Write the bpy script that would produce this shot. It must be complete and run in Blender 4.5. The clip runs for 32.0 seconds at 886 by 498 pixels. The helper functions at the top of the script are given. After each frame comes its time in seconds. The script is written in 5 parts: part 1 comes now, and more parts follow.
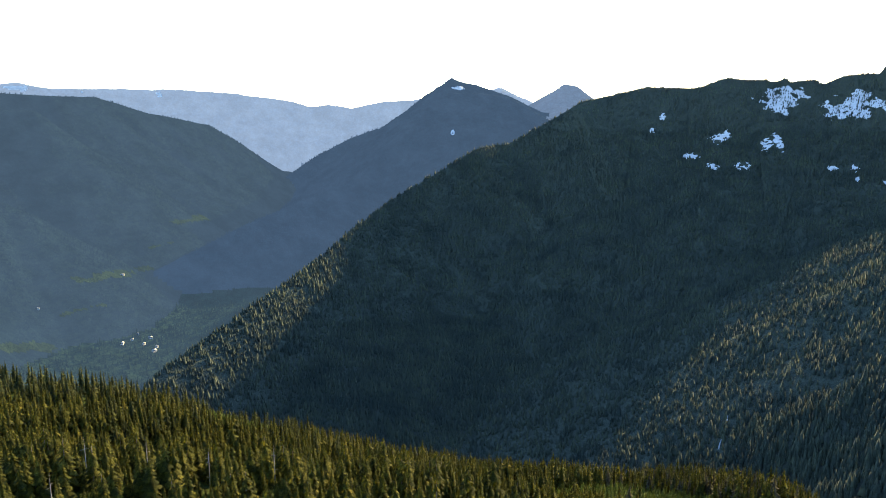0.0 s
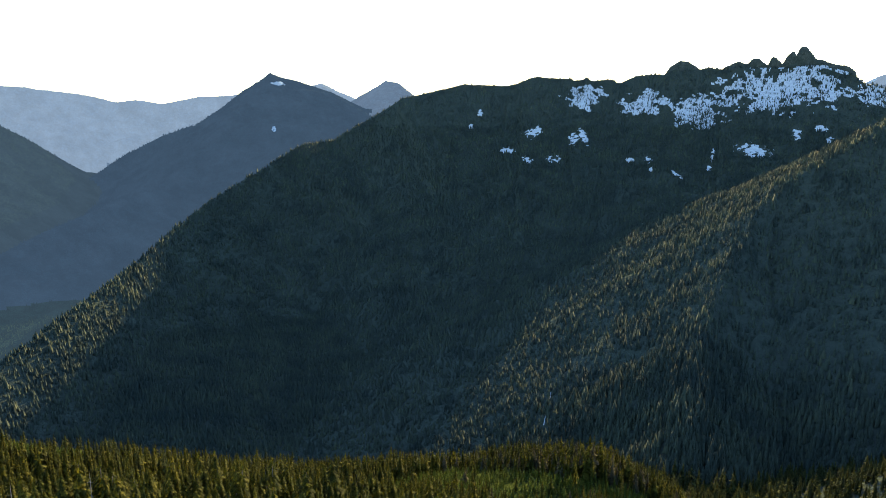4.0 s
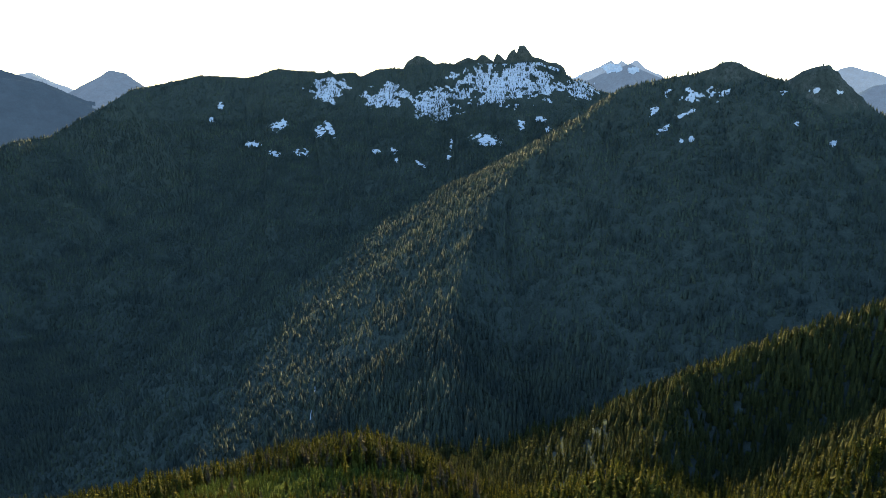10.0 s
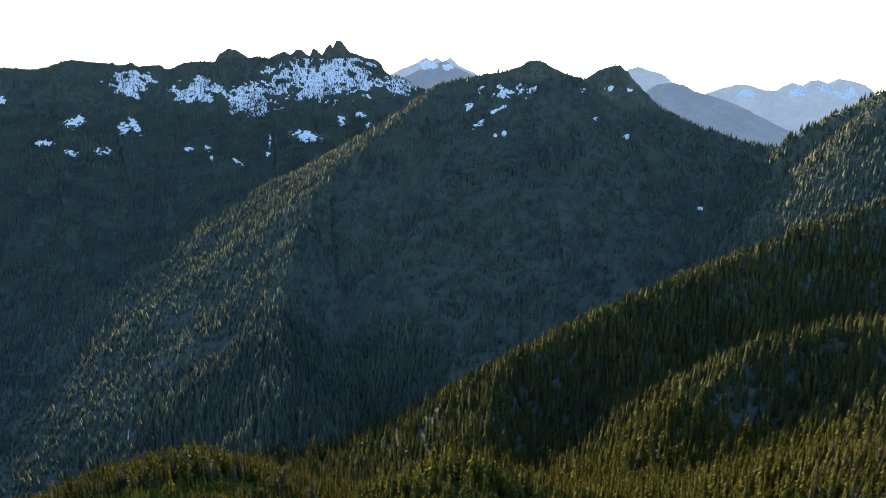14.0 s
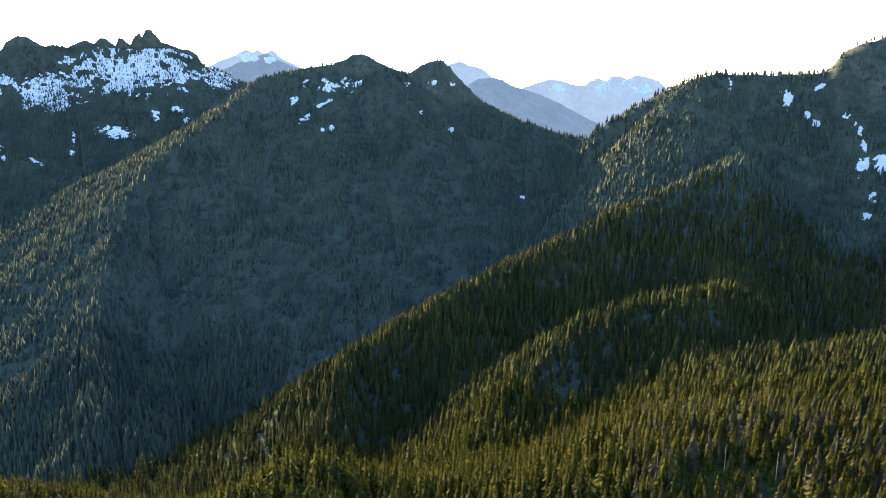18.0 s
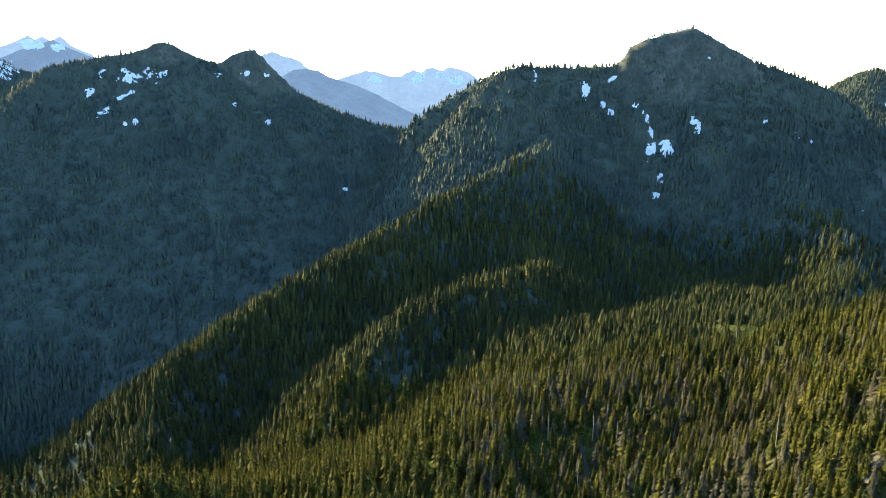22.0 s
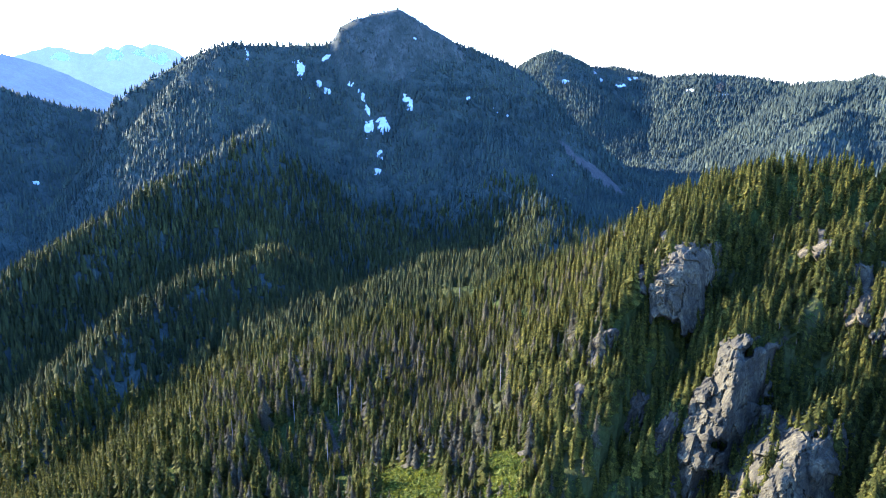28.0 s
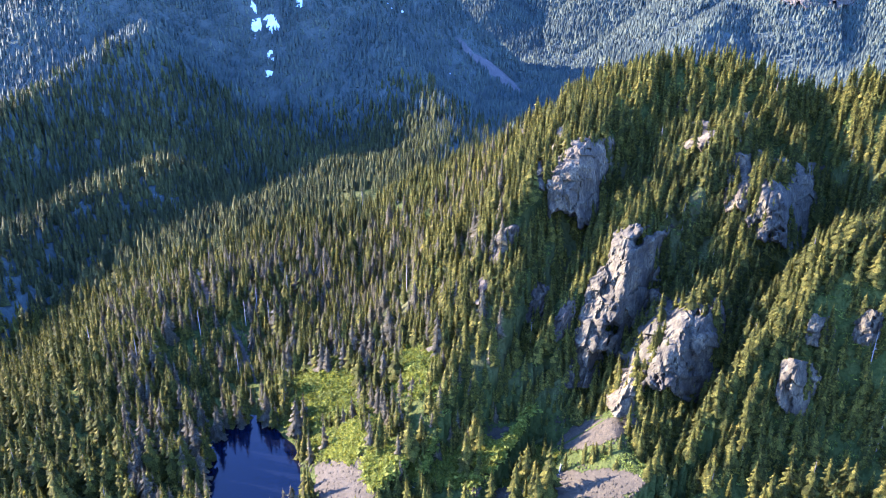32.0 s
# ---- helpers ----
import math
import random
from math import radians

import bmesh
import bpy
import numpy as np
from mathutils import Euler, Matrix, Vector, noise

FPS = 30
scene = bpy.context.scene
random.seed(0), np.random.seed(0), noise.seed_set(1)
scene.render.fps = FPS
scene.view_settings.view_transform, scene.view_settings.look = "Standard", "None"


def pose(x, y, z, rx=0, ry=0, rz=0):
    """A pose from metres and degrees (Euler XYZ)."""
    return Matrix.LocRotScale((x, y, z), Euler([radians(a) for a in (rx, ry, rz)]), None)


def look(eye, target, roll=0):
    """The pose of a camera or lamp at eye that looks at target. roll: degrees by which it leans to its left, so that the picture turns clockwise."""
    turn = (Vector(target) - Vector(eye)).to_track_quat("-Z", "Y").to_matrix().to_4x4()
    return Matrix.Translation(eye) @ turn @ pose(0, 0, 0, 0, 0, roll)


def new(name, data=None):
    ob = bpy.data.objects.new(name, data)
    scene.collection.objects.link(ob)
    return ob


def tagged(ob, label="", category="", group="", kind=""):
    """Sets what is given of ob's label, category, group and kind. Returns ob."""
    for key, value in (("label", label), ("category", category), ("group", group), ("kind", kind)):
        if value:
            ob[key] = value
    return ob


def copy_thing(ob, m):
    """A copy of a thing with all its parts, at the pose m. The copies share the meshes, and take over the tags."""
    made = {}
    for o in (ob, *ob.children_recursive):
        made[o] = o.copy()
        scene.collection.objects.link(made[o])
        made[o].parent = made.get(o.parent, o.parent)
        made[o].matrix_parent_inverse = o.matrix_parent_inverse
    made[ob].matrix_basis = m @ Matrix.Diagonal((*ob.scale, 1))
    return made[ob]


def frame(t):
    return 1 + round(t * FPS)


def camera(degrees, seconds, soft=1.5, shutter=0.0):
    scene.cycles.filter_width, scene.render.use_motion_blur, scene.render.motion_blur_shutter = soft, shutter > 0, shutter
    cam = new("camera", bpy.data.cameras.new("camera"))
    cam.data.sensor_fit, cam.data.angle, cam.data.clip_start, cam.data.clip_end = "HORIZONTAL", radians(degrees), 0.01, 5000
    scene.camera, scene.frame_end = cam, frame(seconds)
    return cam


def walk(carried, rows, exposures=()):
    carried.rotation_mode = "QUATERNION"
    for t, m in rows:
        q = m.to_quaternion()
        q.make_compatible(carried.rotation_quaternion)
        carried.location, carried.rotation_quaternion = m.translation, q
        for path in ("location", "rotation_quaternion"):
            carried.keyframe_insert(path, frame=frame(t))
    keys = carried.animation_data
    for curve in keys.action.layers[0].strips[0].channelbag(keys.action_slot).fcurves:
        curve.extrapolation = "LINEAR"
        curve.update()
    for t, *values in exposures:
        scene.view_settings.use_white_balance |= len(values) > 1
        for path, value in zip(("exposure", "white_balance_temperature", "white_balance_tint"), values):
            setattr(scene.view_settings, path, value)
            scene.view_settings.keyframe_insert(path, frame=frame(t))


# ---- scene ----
# ---------------------------------------------------------------- camera
EYE_Z = 240.0
cam = camera(64.03, 32.0, 1.0)
PATH = [
    (0.0, 0.08, -10.30, -0.09),
    (0.5, -1.88, -10.33, -0.06),
    (1.0, -3.74, -10.39, -0.10),
    (1.5, -5.48, -10.50, -0.05),
    (2.0, -7.32, -10.49, -0.08),
    (2.5, -9.03, -10.51, -0.05),
    (3.0, -10.56, -10.55, -0.10),
    (3.5, -12.22, -10.56, -0.09),
    (5.5, -19.21, -10.70, 0.01),
    (6.0, -21.08, -10.75, 0.01),
    (6.5, -22.89, -10.80, 0.07),
    (7.0, -24.38, -10.86, 0.06),
    (7.5, -25.83, -10.91, 0.09),
    (8.0, -27.32, -10.97, 0.08),
    (8.5, -28.88, -11.04, 0.11),
    (9.0, -30.47, -11.08, 0.13),
    (9.5, -32.22, -11.13, 0.16),
    (10.0, -33.97, -11.17, 0.12),
    (10.5, -35.77, -11.22, 0.06),
    (11.0, -37.59, -11.25, 0.06),
    (11.5, -39.36, -11.31, 0.04),
    (12.0, -41.02, -11.34, 0.05),
    (12.5, -42.68, -11.39, 0.01),
    (13.0, -44.52, -11.43, 0.02),
    (13.5, -46.38, -11.49, 0.03),
    (14.0, -48.21, -11.52, -0.00),
    (14.5, -50.06, -11.57, 0.04),
    (16.5, -56.17, -11.80, -0.07),
    (17.0, -58.00, -11.87, -0.10),
    (17.5, -59.88, -11.94, -0.11),
    (18.0, -61.90, -11.99, -0.04),
    (18.5, -63.88, -12.06, -0.07),
    (19.0, -65.07, -12.13, -0.09),
    (19.5, -65.88, -12.17, -0.11),
    (20.0, -68.05, -12.26, -0.08),
    (20.5, -70.28, -12.36, -0.01),
    (21.0, -72.40, -12.45, -0.02),
    (21.5, -74.38, -12.57, -0.00),
    (22.0, -76.24, -12.66, 0.03),
    (22.5, -78.16, -12.79, 0.00),
    (23.0, -80.13, -12.92, 0.02),
    (23.5, -82.15, -13.05, -0.01),
    (24.0, -84.13, -13.18, -0.01),
    (24.5, -86.11, -13.27, -0.06),
    (25.0, -88.06, -13.41, -0.06),
    (25.5, -89.97, -13.53, -0.03),
    (27.5, -96.73, -14.13, -0.01),
    (28.0, -98.38, -14.28, -0.00),
    (28.5, -99.81, -14.39, 0.04),
    (29.0, -101.03, -14.50, 0.03),
    (29.5, -102.02, -15.10, 0.01),
    (30.0, -103.03, -15.68, 0.03),
    (30.5, -104.06, -16.17, 0.03),
    (31.0, -105.07, -16.60, 0.06),
    (31.5, -105.88, -18.56, 0.01),
    (32.0, -106.62, -22.14, 0.01),
]
# the picture opens up as the camera turns from the sun
EXPOSURES = [(0, 2.4, 5900, 14), (3, 2.12, 5950, 11), (6, 2.18, 6000, 9), (13, 2.4, 6050, 13), (18, 2.9, 6000, 14), (20, 3.05, 6050, 12), (22.5, 2.9, 5450, 9), (25, 3.1, 5000, 13), (28, 3.35, 4380, 30), (32, 4.0, 4450, 45)]
walk(cam, [(t, pose(0, 0, EYE_Z, 90 + pitch, roll, yaw)) for t, yaw, pitch, roll in PATH], EXPOSURES)

# ---------------------------------------------------------------- light
SUN_AZIMUTH, SUN_HEIGHT = 33.0, 19.0
world = bpy.data.worlds.new("sky")
scene.world = world
world.use_nodes = True
wn = world.node_tree.nodes
sky = wn.new("ShaderNodeTexSky")
sky.sky_type = "NISHITA"
sky.sun_disc = False
sky.sun_elevation, sky.sun_rotation = radians(SUN_HEIGHT), radians(SUN_AZIMUTH)
sky.altitude, sky.air_density, sky.dust_density, sky.ozone_density = 900, 1.5, 0.6, 3.0
wn["Background"].inputs["Strength"].default_value = 0.12
world.node_tree.links.new(sky.outputs["Color"], wn["Background"].inputs["Color"])
sun = new("sun", bpy.data.lights.new("sun", "SUN"))
sun.data.energy, sun.data.angle, sun.data.color = 5.0, radians(0.5), (1.0, 0.74, 0.31)
sa, sh = radians(SUN_AZIMUTH), radians(SUN_HEIGHT)
sun.matrix_world = look((4000 * math.sin(sa) * math.cos(sh), 4000 * math.cos(sa) * math.cos(sh), 4000 * math.sin(sh)), (0, 0, 0))


# ---------------------------------------------------------------- materials
class Nodes:
    """A small helper for building node materials."""

    def __init__(self, name):
        self.mat = bpy.data.materials.new(name)
        self.mat.use_nodes = True
        self.tree = self.mat.node_tree
        self.bsdf = self.tree.nodes["Principled BSDF"]
        self.out = self.tree.nodes["Material Output"]
        self.bsdf.inputs["Specular IOR Level"].default_value = 0.2

    def add(self, kind, **values):
        n = self.tree.nodes.new(kind)
        for key, v in values.items():
            n.inputs[key.replace("_", " ")].default_value = v
        return n

    def link(self, a, b):
        self.tree.links.new(a, b)

    def coords(self):
        return self.add("ShaderNodeNewGeometry").outputs["Position"]

    def noise(self, scale, detail=4.0, rough=0.55, stretch=None):
        n = self.add("ShaderNodeTexNoise", Scale=scale, Detail=detail, Roughness=rough)
        p = self.coords()
        if stretch:
            m = self.add("ShaderNodeMapping")
            m.inputs["Scale"].default_value = stretch
            self.link(p, m.inputs["Vector"])
            p = m.outputs["Vector"]
        self.link(p, n.inputs["Vector"])
        return n.outputs["Fac"]

    def ramp(self, fac, *stops):
        r = self.add("ShaderNodeValToRGB")
        e = r.color_ramp.elements
        while len(e) < len(stops):
            e.new(0.5)
        for k, (at_, c) in enumerate(stops):
            e[k].position, e[k].color = at_, (*c, 1) if len(c) == 3 else c
        self.link(fac, r.inputs["Fac"])
        return r.outputs["Color"]

    def mix(self, fac, a, b, mode="MIX"):
        m = self.add("ShaderNodeMix")
        m.data_type, m.blend_type = "RGBA", mode
        for v, k in ((fac, 0), (a, 6), (b, 7)):
            if isinstance(v, (int, float)):
                m.inputs[k].default_value = v
            elif isinstance(v, tuple):
                m.inputs[k].default_value = (*v, 1)
            else:
                self.link(v, m.inputs[k])
        return m.outputs[2]

    def bump(self, height, strength, distance):
        b = self.add("ShaderNodeBump", Strength=strength, Distance=distance)
        self.link(height, b.inputs["Height"])
        self.link(b.outputs["Normal"], self.bsdf.inputs["Normal"])
        return b.outputs["Normal"]

    def done(self, colour, rough=0.9):
        if isinstance(colour, tuple):
            self.bsdf.inputs["Base Color"].default_value = (*colour, 1)
        else:
            self.link(colour, self.bsdf.inputs["Base Color"])
        self.bsdf.inputs["Roughness"].default_value = rough
        return self.mat


def forest_floor(name, low, high, bare, bare_at, grain):
    """Canopy-covered ground: dark conifer green with patches of brush or bare soil."""
    n = Nodes(name)
    fine = n.noise(grain, 5, 0.65)
    broad = n.noise(0.004, 4, 0.6)
    c = n.mix(n.ramp(fine, (0.3, (0, 0, 0)), (0.7, (1, 1, 1))), low, high)
    c = n.mix(n.ramp(broad, (bare_at, (0, 0, 0)), (bare_at + 0.12, (1, 1, 1))), c, bare)
    n.bump(fine, 0.9, 6.0)
    n.bsdf.inputs["Specular IOR Level"].default_value = 0.0
    return n.done(c, 0.9)


def needles(name, dark, light, rim, plain=False, ragged=0.0):
    """Conifer crowns: each tree its own green, some light coming through the needles."""
    n = Nodes(name)
    island = n.add("ShaderNodeNewGeometry").outputs["Random Per Island"]
    which = n.add("ShaderNodeObjectInfo").outputs["Random"]
    both = n.add("ShaderNodeMath")
    both.operation = "ADD"
    n.link(island, both.inputs[0])
    n.link(which, both.inputs[1])
    frac = n.add("ShaderNodeMath")
    frac.operation = "FRACT"
    n.link(both.outputs[0], frac.inputs[0])
    c = n.ramp(frac.outputs[0], (0.0, dark), (0.75, light), (1.0, rim))
    patch = n.ramp(n.noise(0.012, 3), (0.35, (0.62, 0.66, 0.7)), (0.7, (1.15, 1.1, 0.95)))
    tufts = n.noise(1.5, 4, 0.8)
    # plain: weaker tuft contrast, the flattening of haze put into the colour
    grain = n.ramp(tufts, (0.36, (0.8, 0.82, 0.84)), (0.64, (1.15, 1.15, 1.1))) if plain else n.ramp(tufts, (0.36, (0.35, 0.38, 0.4)), (0.64, (1.5, 1.5, 1.35)))
    if ragged:
        n.bump(n.noise(2.2, 3, 0.7), 1.0, 0.9)
    c = n.mix(1.0, n.mix(1.0, c, patch, "MULTIPLY"), grain, "MULTIPLY")
    n.done(c, 0.8)
    n.bsdf.inputs["Specular IOR Level"].default_value = 0.06
    through_ = n.add("ShaderNodeBsdfTranslucent")
    n.link(n.mix(1.0, c, (1.5, 1.45, 0.5), "MULTIPLY"), through_.inputs["Color"])
    both = n.add("ShaderNodeMixShader", Fac=0.15 if plain else 0.42)
    n.link(n.bsdf.outputs[0], both.inputs[1])
    n.link(through_.outputs[0], both.inputs[2])
    n.link(both.outputs[0], n.out.inputs["Surface"])
    return n.mat


def hazed_hill(name, colour, haze_glow, strength):
    """Distant wooded ranges: a plain backdrop, the haze before it painted as blue emission."""
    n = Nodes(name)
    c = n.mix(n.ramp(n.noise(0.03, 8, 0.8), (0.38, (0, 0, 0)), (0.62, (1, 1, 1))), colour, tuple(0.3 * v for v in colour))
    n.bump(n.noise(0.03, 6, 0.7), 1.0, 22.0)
    n.link(n.mix(n.ramp(n.noise(0.009, 6, 0.7), (0.4, (0, 0, 0)), (0.62, (1, 1, 1))), tuple(0.92 * v for v in haze_glow), tuple(1.06 * v for v in haze_glow)), n.bsdf.inputs["Emission Color"])
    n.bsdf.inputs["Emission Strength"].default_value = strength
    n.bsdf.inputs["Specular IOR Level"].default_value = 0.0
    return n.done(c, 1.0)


def stone(name, dark, mid, light, scale=0.12, blocks=True):
    n = Nodes(name)
    big = n.noise(scale, 8, 0.68, (1, 1, 0.7))
    crack = n.noise(scale * 5, 6, 0.75, (1, 1, 0.55))
    c = n.ramp(big, (0.3, dark), (0.5, mid), (0.68, light))
    streak = n.noise(scale * 3, 5, 0.7, (1, 1, 0.12))
    c = n.mix(n.ramp(streak, (0.34, (0.45, 0.45, 0.45)), (0.6, (0, 0, 0))), c, tuple(0.8 * v for v in dark))
    c = n.mix(n.ramp(crack, (0.38, (0, 0, 0)), (0.52, (1, 1, 1))), tuple(0.85 * v for v in dark), c)
    chips = n.noise(scale * 12, 6, 0.75, (1, 1, 0.5))
    c = n.mix(1.0, c, n.ramp(chips, (0.3, (0.72, 0.72, 0.74)), (0.65, (1.12, 1.12, 1.1))), "MULTIPLY")
    # joints: thin dark lines between blocks
    for size, thin in ((scale * 1.1, 0.05), (scale * 3.2, 0.09)) if blocks else ():
        v = n.add("ShaderNodeTexVoronoi", Scale=size)
        v.feature = "DISTANCE_TO_EDGE"
        m = n.add("ShaderNodeMapping")
        m.inputs["Scale"].default_value, m.inputs["Rotation"].default_value = (1.25, 0.9, 0.42), (0.35, 0.2, 0.5)
        n.link(n.coords(), m.inputs["Vector"])
        n.link(m.outputs["Vector"], v.inputs["Vector"])
        c = n.mix(1.0, c, n.ramp(v.outputs["Distance"], (0.0, (0.62, 0.61, 0.6)), (thin, (1, 1, 1))), "MULTIPLY")
    n.bump(n.mix(0.5, crack, chips), 0.45, 0.8)
    return n.done(c, 0.92)


NEEDLES_NEAR = needles("conifer_needles", (0.036, 0.040, 0.010), (0.090, 0.089, 0.016), (0.148, 0.132, 0.024), ragged=1.0)
NEEDLES_YOUNG = needles("young_conifer_needles", (0.075, 0.100, 0.022), (0.120, 0.150, 0.030), (0.155, 0.175, 0.036), ragged=1.0)
NEEDLES_MID = needles("spur_conifer_needles", (0.036, 0.043, 0.020), (0.068, 0.075, 0.028), (0.102, 0.101, 0.034), ragged=1.0)
# far needles: blue-tinged and even, haze mixed into the base colour
NEEDLES_HAZED = needles("hazed_conifer_needles", (0.041, 0.054, 0.046), (0.050, 0.063, 0.050), (0.060, 0.070, 0.050), True)
FLOOR_NEAR = forest_floor("forest_floor", (0.022, 0.030, 0.008), (0.048, 0.058, 0.014), (0.06, 0.06, 0.025), 0.60, 0.25)
# slope under the far woods, tinted with the same painted haze
FLOOR_HAZED = forest_floor("hazed_wooded_slope", (0.035, 0.044, 0.037), (0.050, 0.060, 0.048), (0.052, 0.059, 0.045), 0.66, 0.12)
BARK = Nodes("bark").done((0.16, 0.13, 0.10), 0.95)
DEADWOOD = Nodes("bleached_wood").done((0.20, 0.18, 0.15), 0.9)
NEEDLES_GREY = needles("dying_needles", (0.060, 0.056, 0.040), (0.095, 0.086, 0.060), (0.13, 0.115, 0.085), ragged=1.0)
# blue emission and tint here stand in for the air between
RANGE_NEAR = hazed_hill("hazy_slopes", (0.010, 0.016, 0.017), (0.29, 0.47, 0.70), 0.040)
RANGE_PALE = hazed_hill("hazed_pale_slopes", (0.03, 0.045, 0.05), (0.46, 0.62, 0.84), 0.070)
RANGE_HILLS = hazed_hill("hazy_hills", (0.004, 0.008, 0.007), (0.29, 0.45, 0.60), 0.044)
VALLEY = hazed_hill("hazy_valley", (0.012, 0.022, 0.014), (0.27, 0.43, 0.55), 0.034)
MEADOW = hazed_hill("hazy_meadow", (0.012, 0.02, 0.012), (0.31, 0.46, 0.50), 0.038)
RANGE_FAR = hazed_hill("hazed_far_range", (0.05, 0.07, 0.09), (0.62, 0.78, 0.95), 0.098)
ROCK = stone("grey_rock", (0.018, 0.0162, 0.010), (0.051, 0.0455, 0.0255), (0.112, 0.099, 0.055))
ROCK_LIGHT = stone("tan_rock", (0.024, 0.0205, 0.0115), (0.072, 0.0605, 0.032), (0.155, 0.130, 0.068))
ROCK_DARK = stone("brown_rock", (0.027, 0.0235, 0.016), (0.058, 0.050, 0.031), (0.106, 0.090, 0.057))
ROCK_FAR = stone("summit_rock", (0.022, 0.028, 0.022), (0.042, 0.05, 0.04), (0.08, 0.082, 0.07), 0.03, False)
SCREE = stone("scree_gravel", (0.020, 0.0172, 0.010), (0.037, 0.031, 0.017), (0.060, 0.050, 0.027), 0.5)
TALUS = stone("talus_gravel", (0.036, 0.036, 0.032), (0.056, 0.052, 0.045), (0.08, 0.073, 0.062), 0.08, False)


def simple(name, a, b, scale, rough=0.9, bump=0.3):
    n = Nodes(name)
    f_ = n.noise(scale, 5, 0.6)
    n.bump(f_, bump, 1.0)
    return n.done(n.mix(n.ramp(f_, (0.35, (0, 0, 0)), (0.65, (1, 1, 1))), a, b), rough)


SNOW = simple("old_snow", (0.32, 0.335, 0.36), (0.46, 0.475, 0.49), 0.08, 0.7)
HERB = simple("green_herbs", (0.020, 0.028, 0.007), (0.050, 0.060, 0.012), 0.4, 0.8, 0.8)
WATER = simple("lake_water", (0.0014, 0.0022, 0.006), (0.002, 0.003, 0.008), 0.05, 0.1, 0.05)
WATER.node_tree.nodes["Principled BSDF"].inputs["Specular IOR Level"].default_value = 0.08
FALLS = simple("white_water", (0.24, 0.27, 0.30), (0.36, 0.39, 0.42), 0.3, 0.5)
PLASTER = simple("pale_wall", (0.3, 0.29, 0.27), (0.4, 0.39, 0.37), 0.4)
ROOF = simple("grey_roof", (0.22, 0.21, 0.2), (0.3, 0.29, 0.28), 0.5)
LEAVES = needles("brush_leaves", (0.062, 0.078, 0.012), (0.105, 0.118, 0.017), (0.148, 0.152, 0.025))

# ---------------------------------------------------------------- lie of the land
def hashed(ix, iy, seed):
    h = (ix.astype(np.int64) * 374761393 + iy.astype(np.int64) * 668265263 + seed * 974634777) & 0x7FFFFFFF
    h = ((h ^ (h >> 13)) * 1274126177) & 0x7FFFFFFF
    return ((h ^ (h >> 16)) & 0xFFFF) / 65535.0


def value_noise(x, y, seed=0):
    ix, iy = np.floor(x), np.floor(y)
    fx, fy = x - ix, y - iy
    fx, fy = fx * fx * (3 - 2 * fx), fy * fy * (3 - 2 * fy)
    a, b = hashed(ix, iy, seed), hashed(ix + 1, iy, seed)
    c, d = hashed(ix, iy + 1, seed), hashed(ix + 1, iy + 1, seed)
    return (a + (b - a) * fx) * (1 - fy) + (c + (d - c) * fx) * fy


def fbm(x, y, octaves=4, seed=0):
    """Layered noise, about -1 to 1."""
    total, amp = 0.0, 0.5
    for k in range(octaves):
        total = total + amp * (2 * value_noise(x * 2 ** k, y * 2 ** k, seed + k) - 1)
        amp *= 0.5
    return total


def at(bearing, height, r, below=0.0):
    """The place at a bearing (degrees clockwise from north) and an angle above the level, r metres away along the ground."""
    b = radians(bearing)
    return (r * math.sin(b), r * math.cos(b), EYE_Z + r * math.tan(radians(height)) - below)


# each range: bearing, angle above the level and distance of its crest; the fall of its flanks; depth of its gullies
RANGES = []


def ridge(kind, crest, fall, gully=18.0, width=170.0, trees=0.0, rough=4.0, jag=2.5, lean=False):
    RANGES.append((kind, np.array([at(b, h, r, trees) for b, h, r in crest]), fall, gully, width, rough, 6.0 if kind == "far" else 4.0 if kind == "pale" else 3.0 if kind in ("spires", "dome", "horn", "tooth", "summit") else jag, lean))


ridge("far", [(-36, 2.0, 4700), (-30.5, 2.45, 4700), (-28.5, 2.1, 4700), (-24.5, 2.2, 4700), (-19.6, 2.17, 4700), (-15.9, 1.92, 4700), (-11.7, 1.4, 4700),
              (-10.5, 1.0, 4700), (-9.1, 1.2, 4700), (-7.4, 0.9, 4700), (-4.7, 1.45, 4700), (-2, 1.6, 4700), (2, 1.5, 4700)], 1.4)
ridge("far", [(-22.8, 0.5, 4500), (-18.9, 0.3, 4500), (-14.8, -0.5, 4500), (-11, -1.8, 4500), (-8.3, -1.2, 4500), (-4, -0.5, 4500)], 1.3)
ridge("far", [(3.3, 2.3, 4600), (4.4, 2.55, 4600), (6.9, 1.45, 4600)], 1.2)
ridge("pale", [(6.0, 0.8, 4300), (7.6, 1.7, 4300), (9.4, 2.75, 4300), (10.3, 2.65, 4300), (11.6, 1.6, 4300), (13, 0.5, 4300)], 0.7)
ridge("far", [(43.5, 2.1, 4700), (45.6, 3.0, 4700), (46.9, 3.6, 4700), (47.3, 3.35, 4700), (47.7, 3.62, 4700), (48.2, 3.3, 4700), (48.8, 3.6, 4700),
              (49.2, 3.1, 4700), (50.6, 2.5, 4700)], 1.1, rough=8)
ridge("pale", [(44.6, 1.9, 4000), (46.6, 2.75, 4000), (48.3, 3.35, 4000), (49.2, 2.9, 4000), (51, 2.1, 4000)], 0.8)
ridge("far", [(62.0, 1.50, 4700), (62.5, 2.67, 4700), (63.1, 2.83, 4700), (64.0, 2.53, 4700), (64.6, 2.44, 4700), (65.2, 2.10, 4700), (65.7, 1.64, 4700), (66.6, 0.85, 4700)], 1.4)
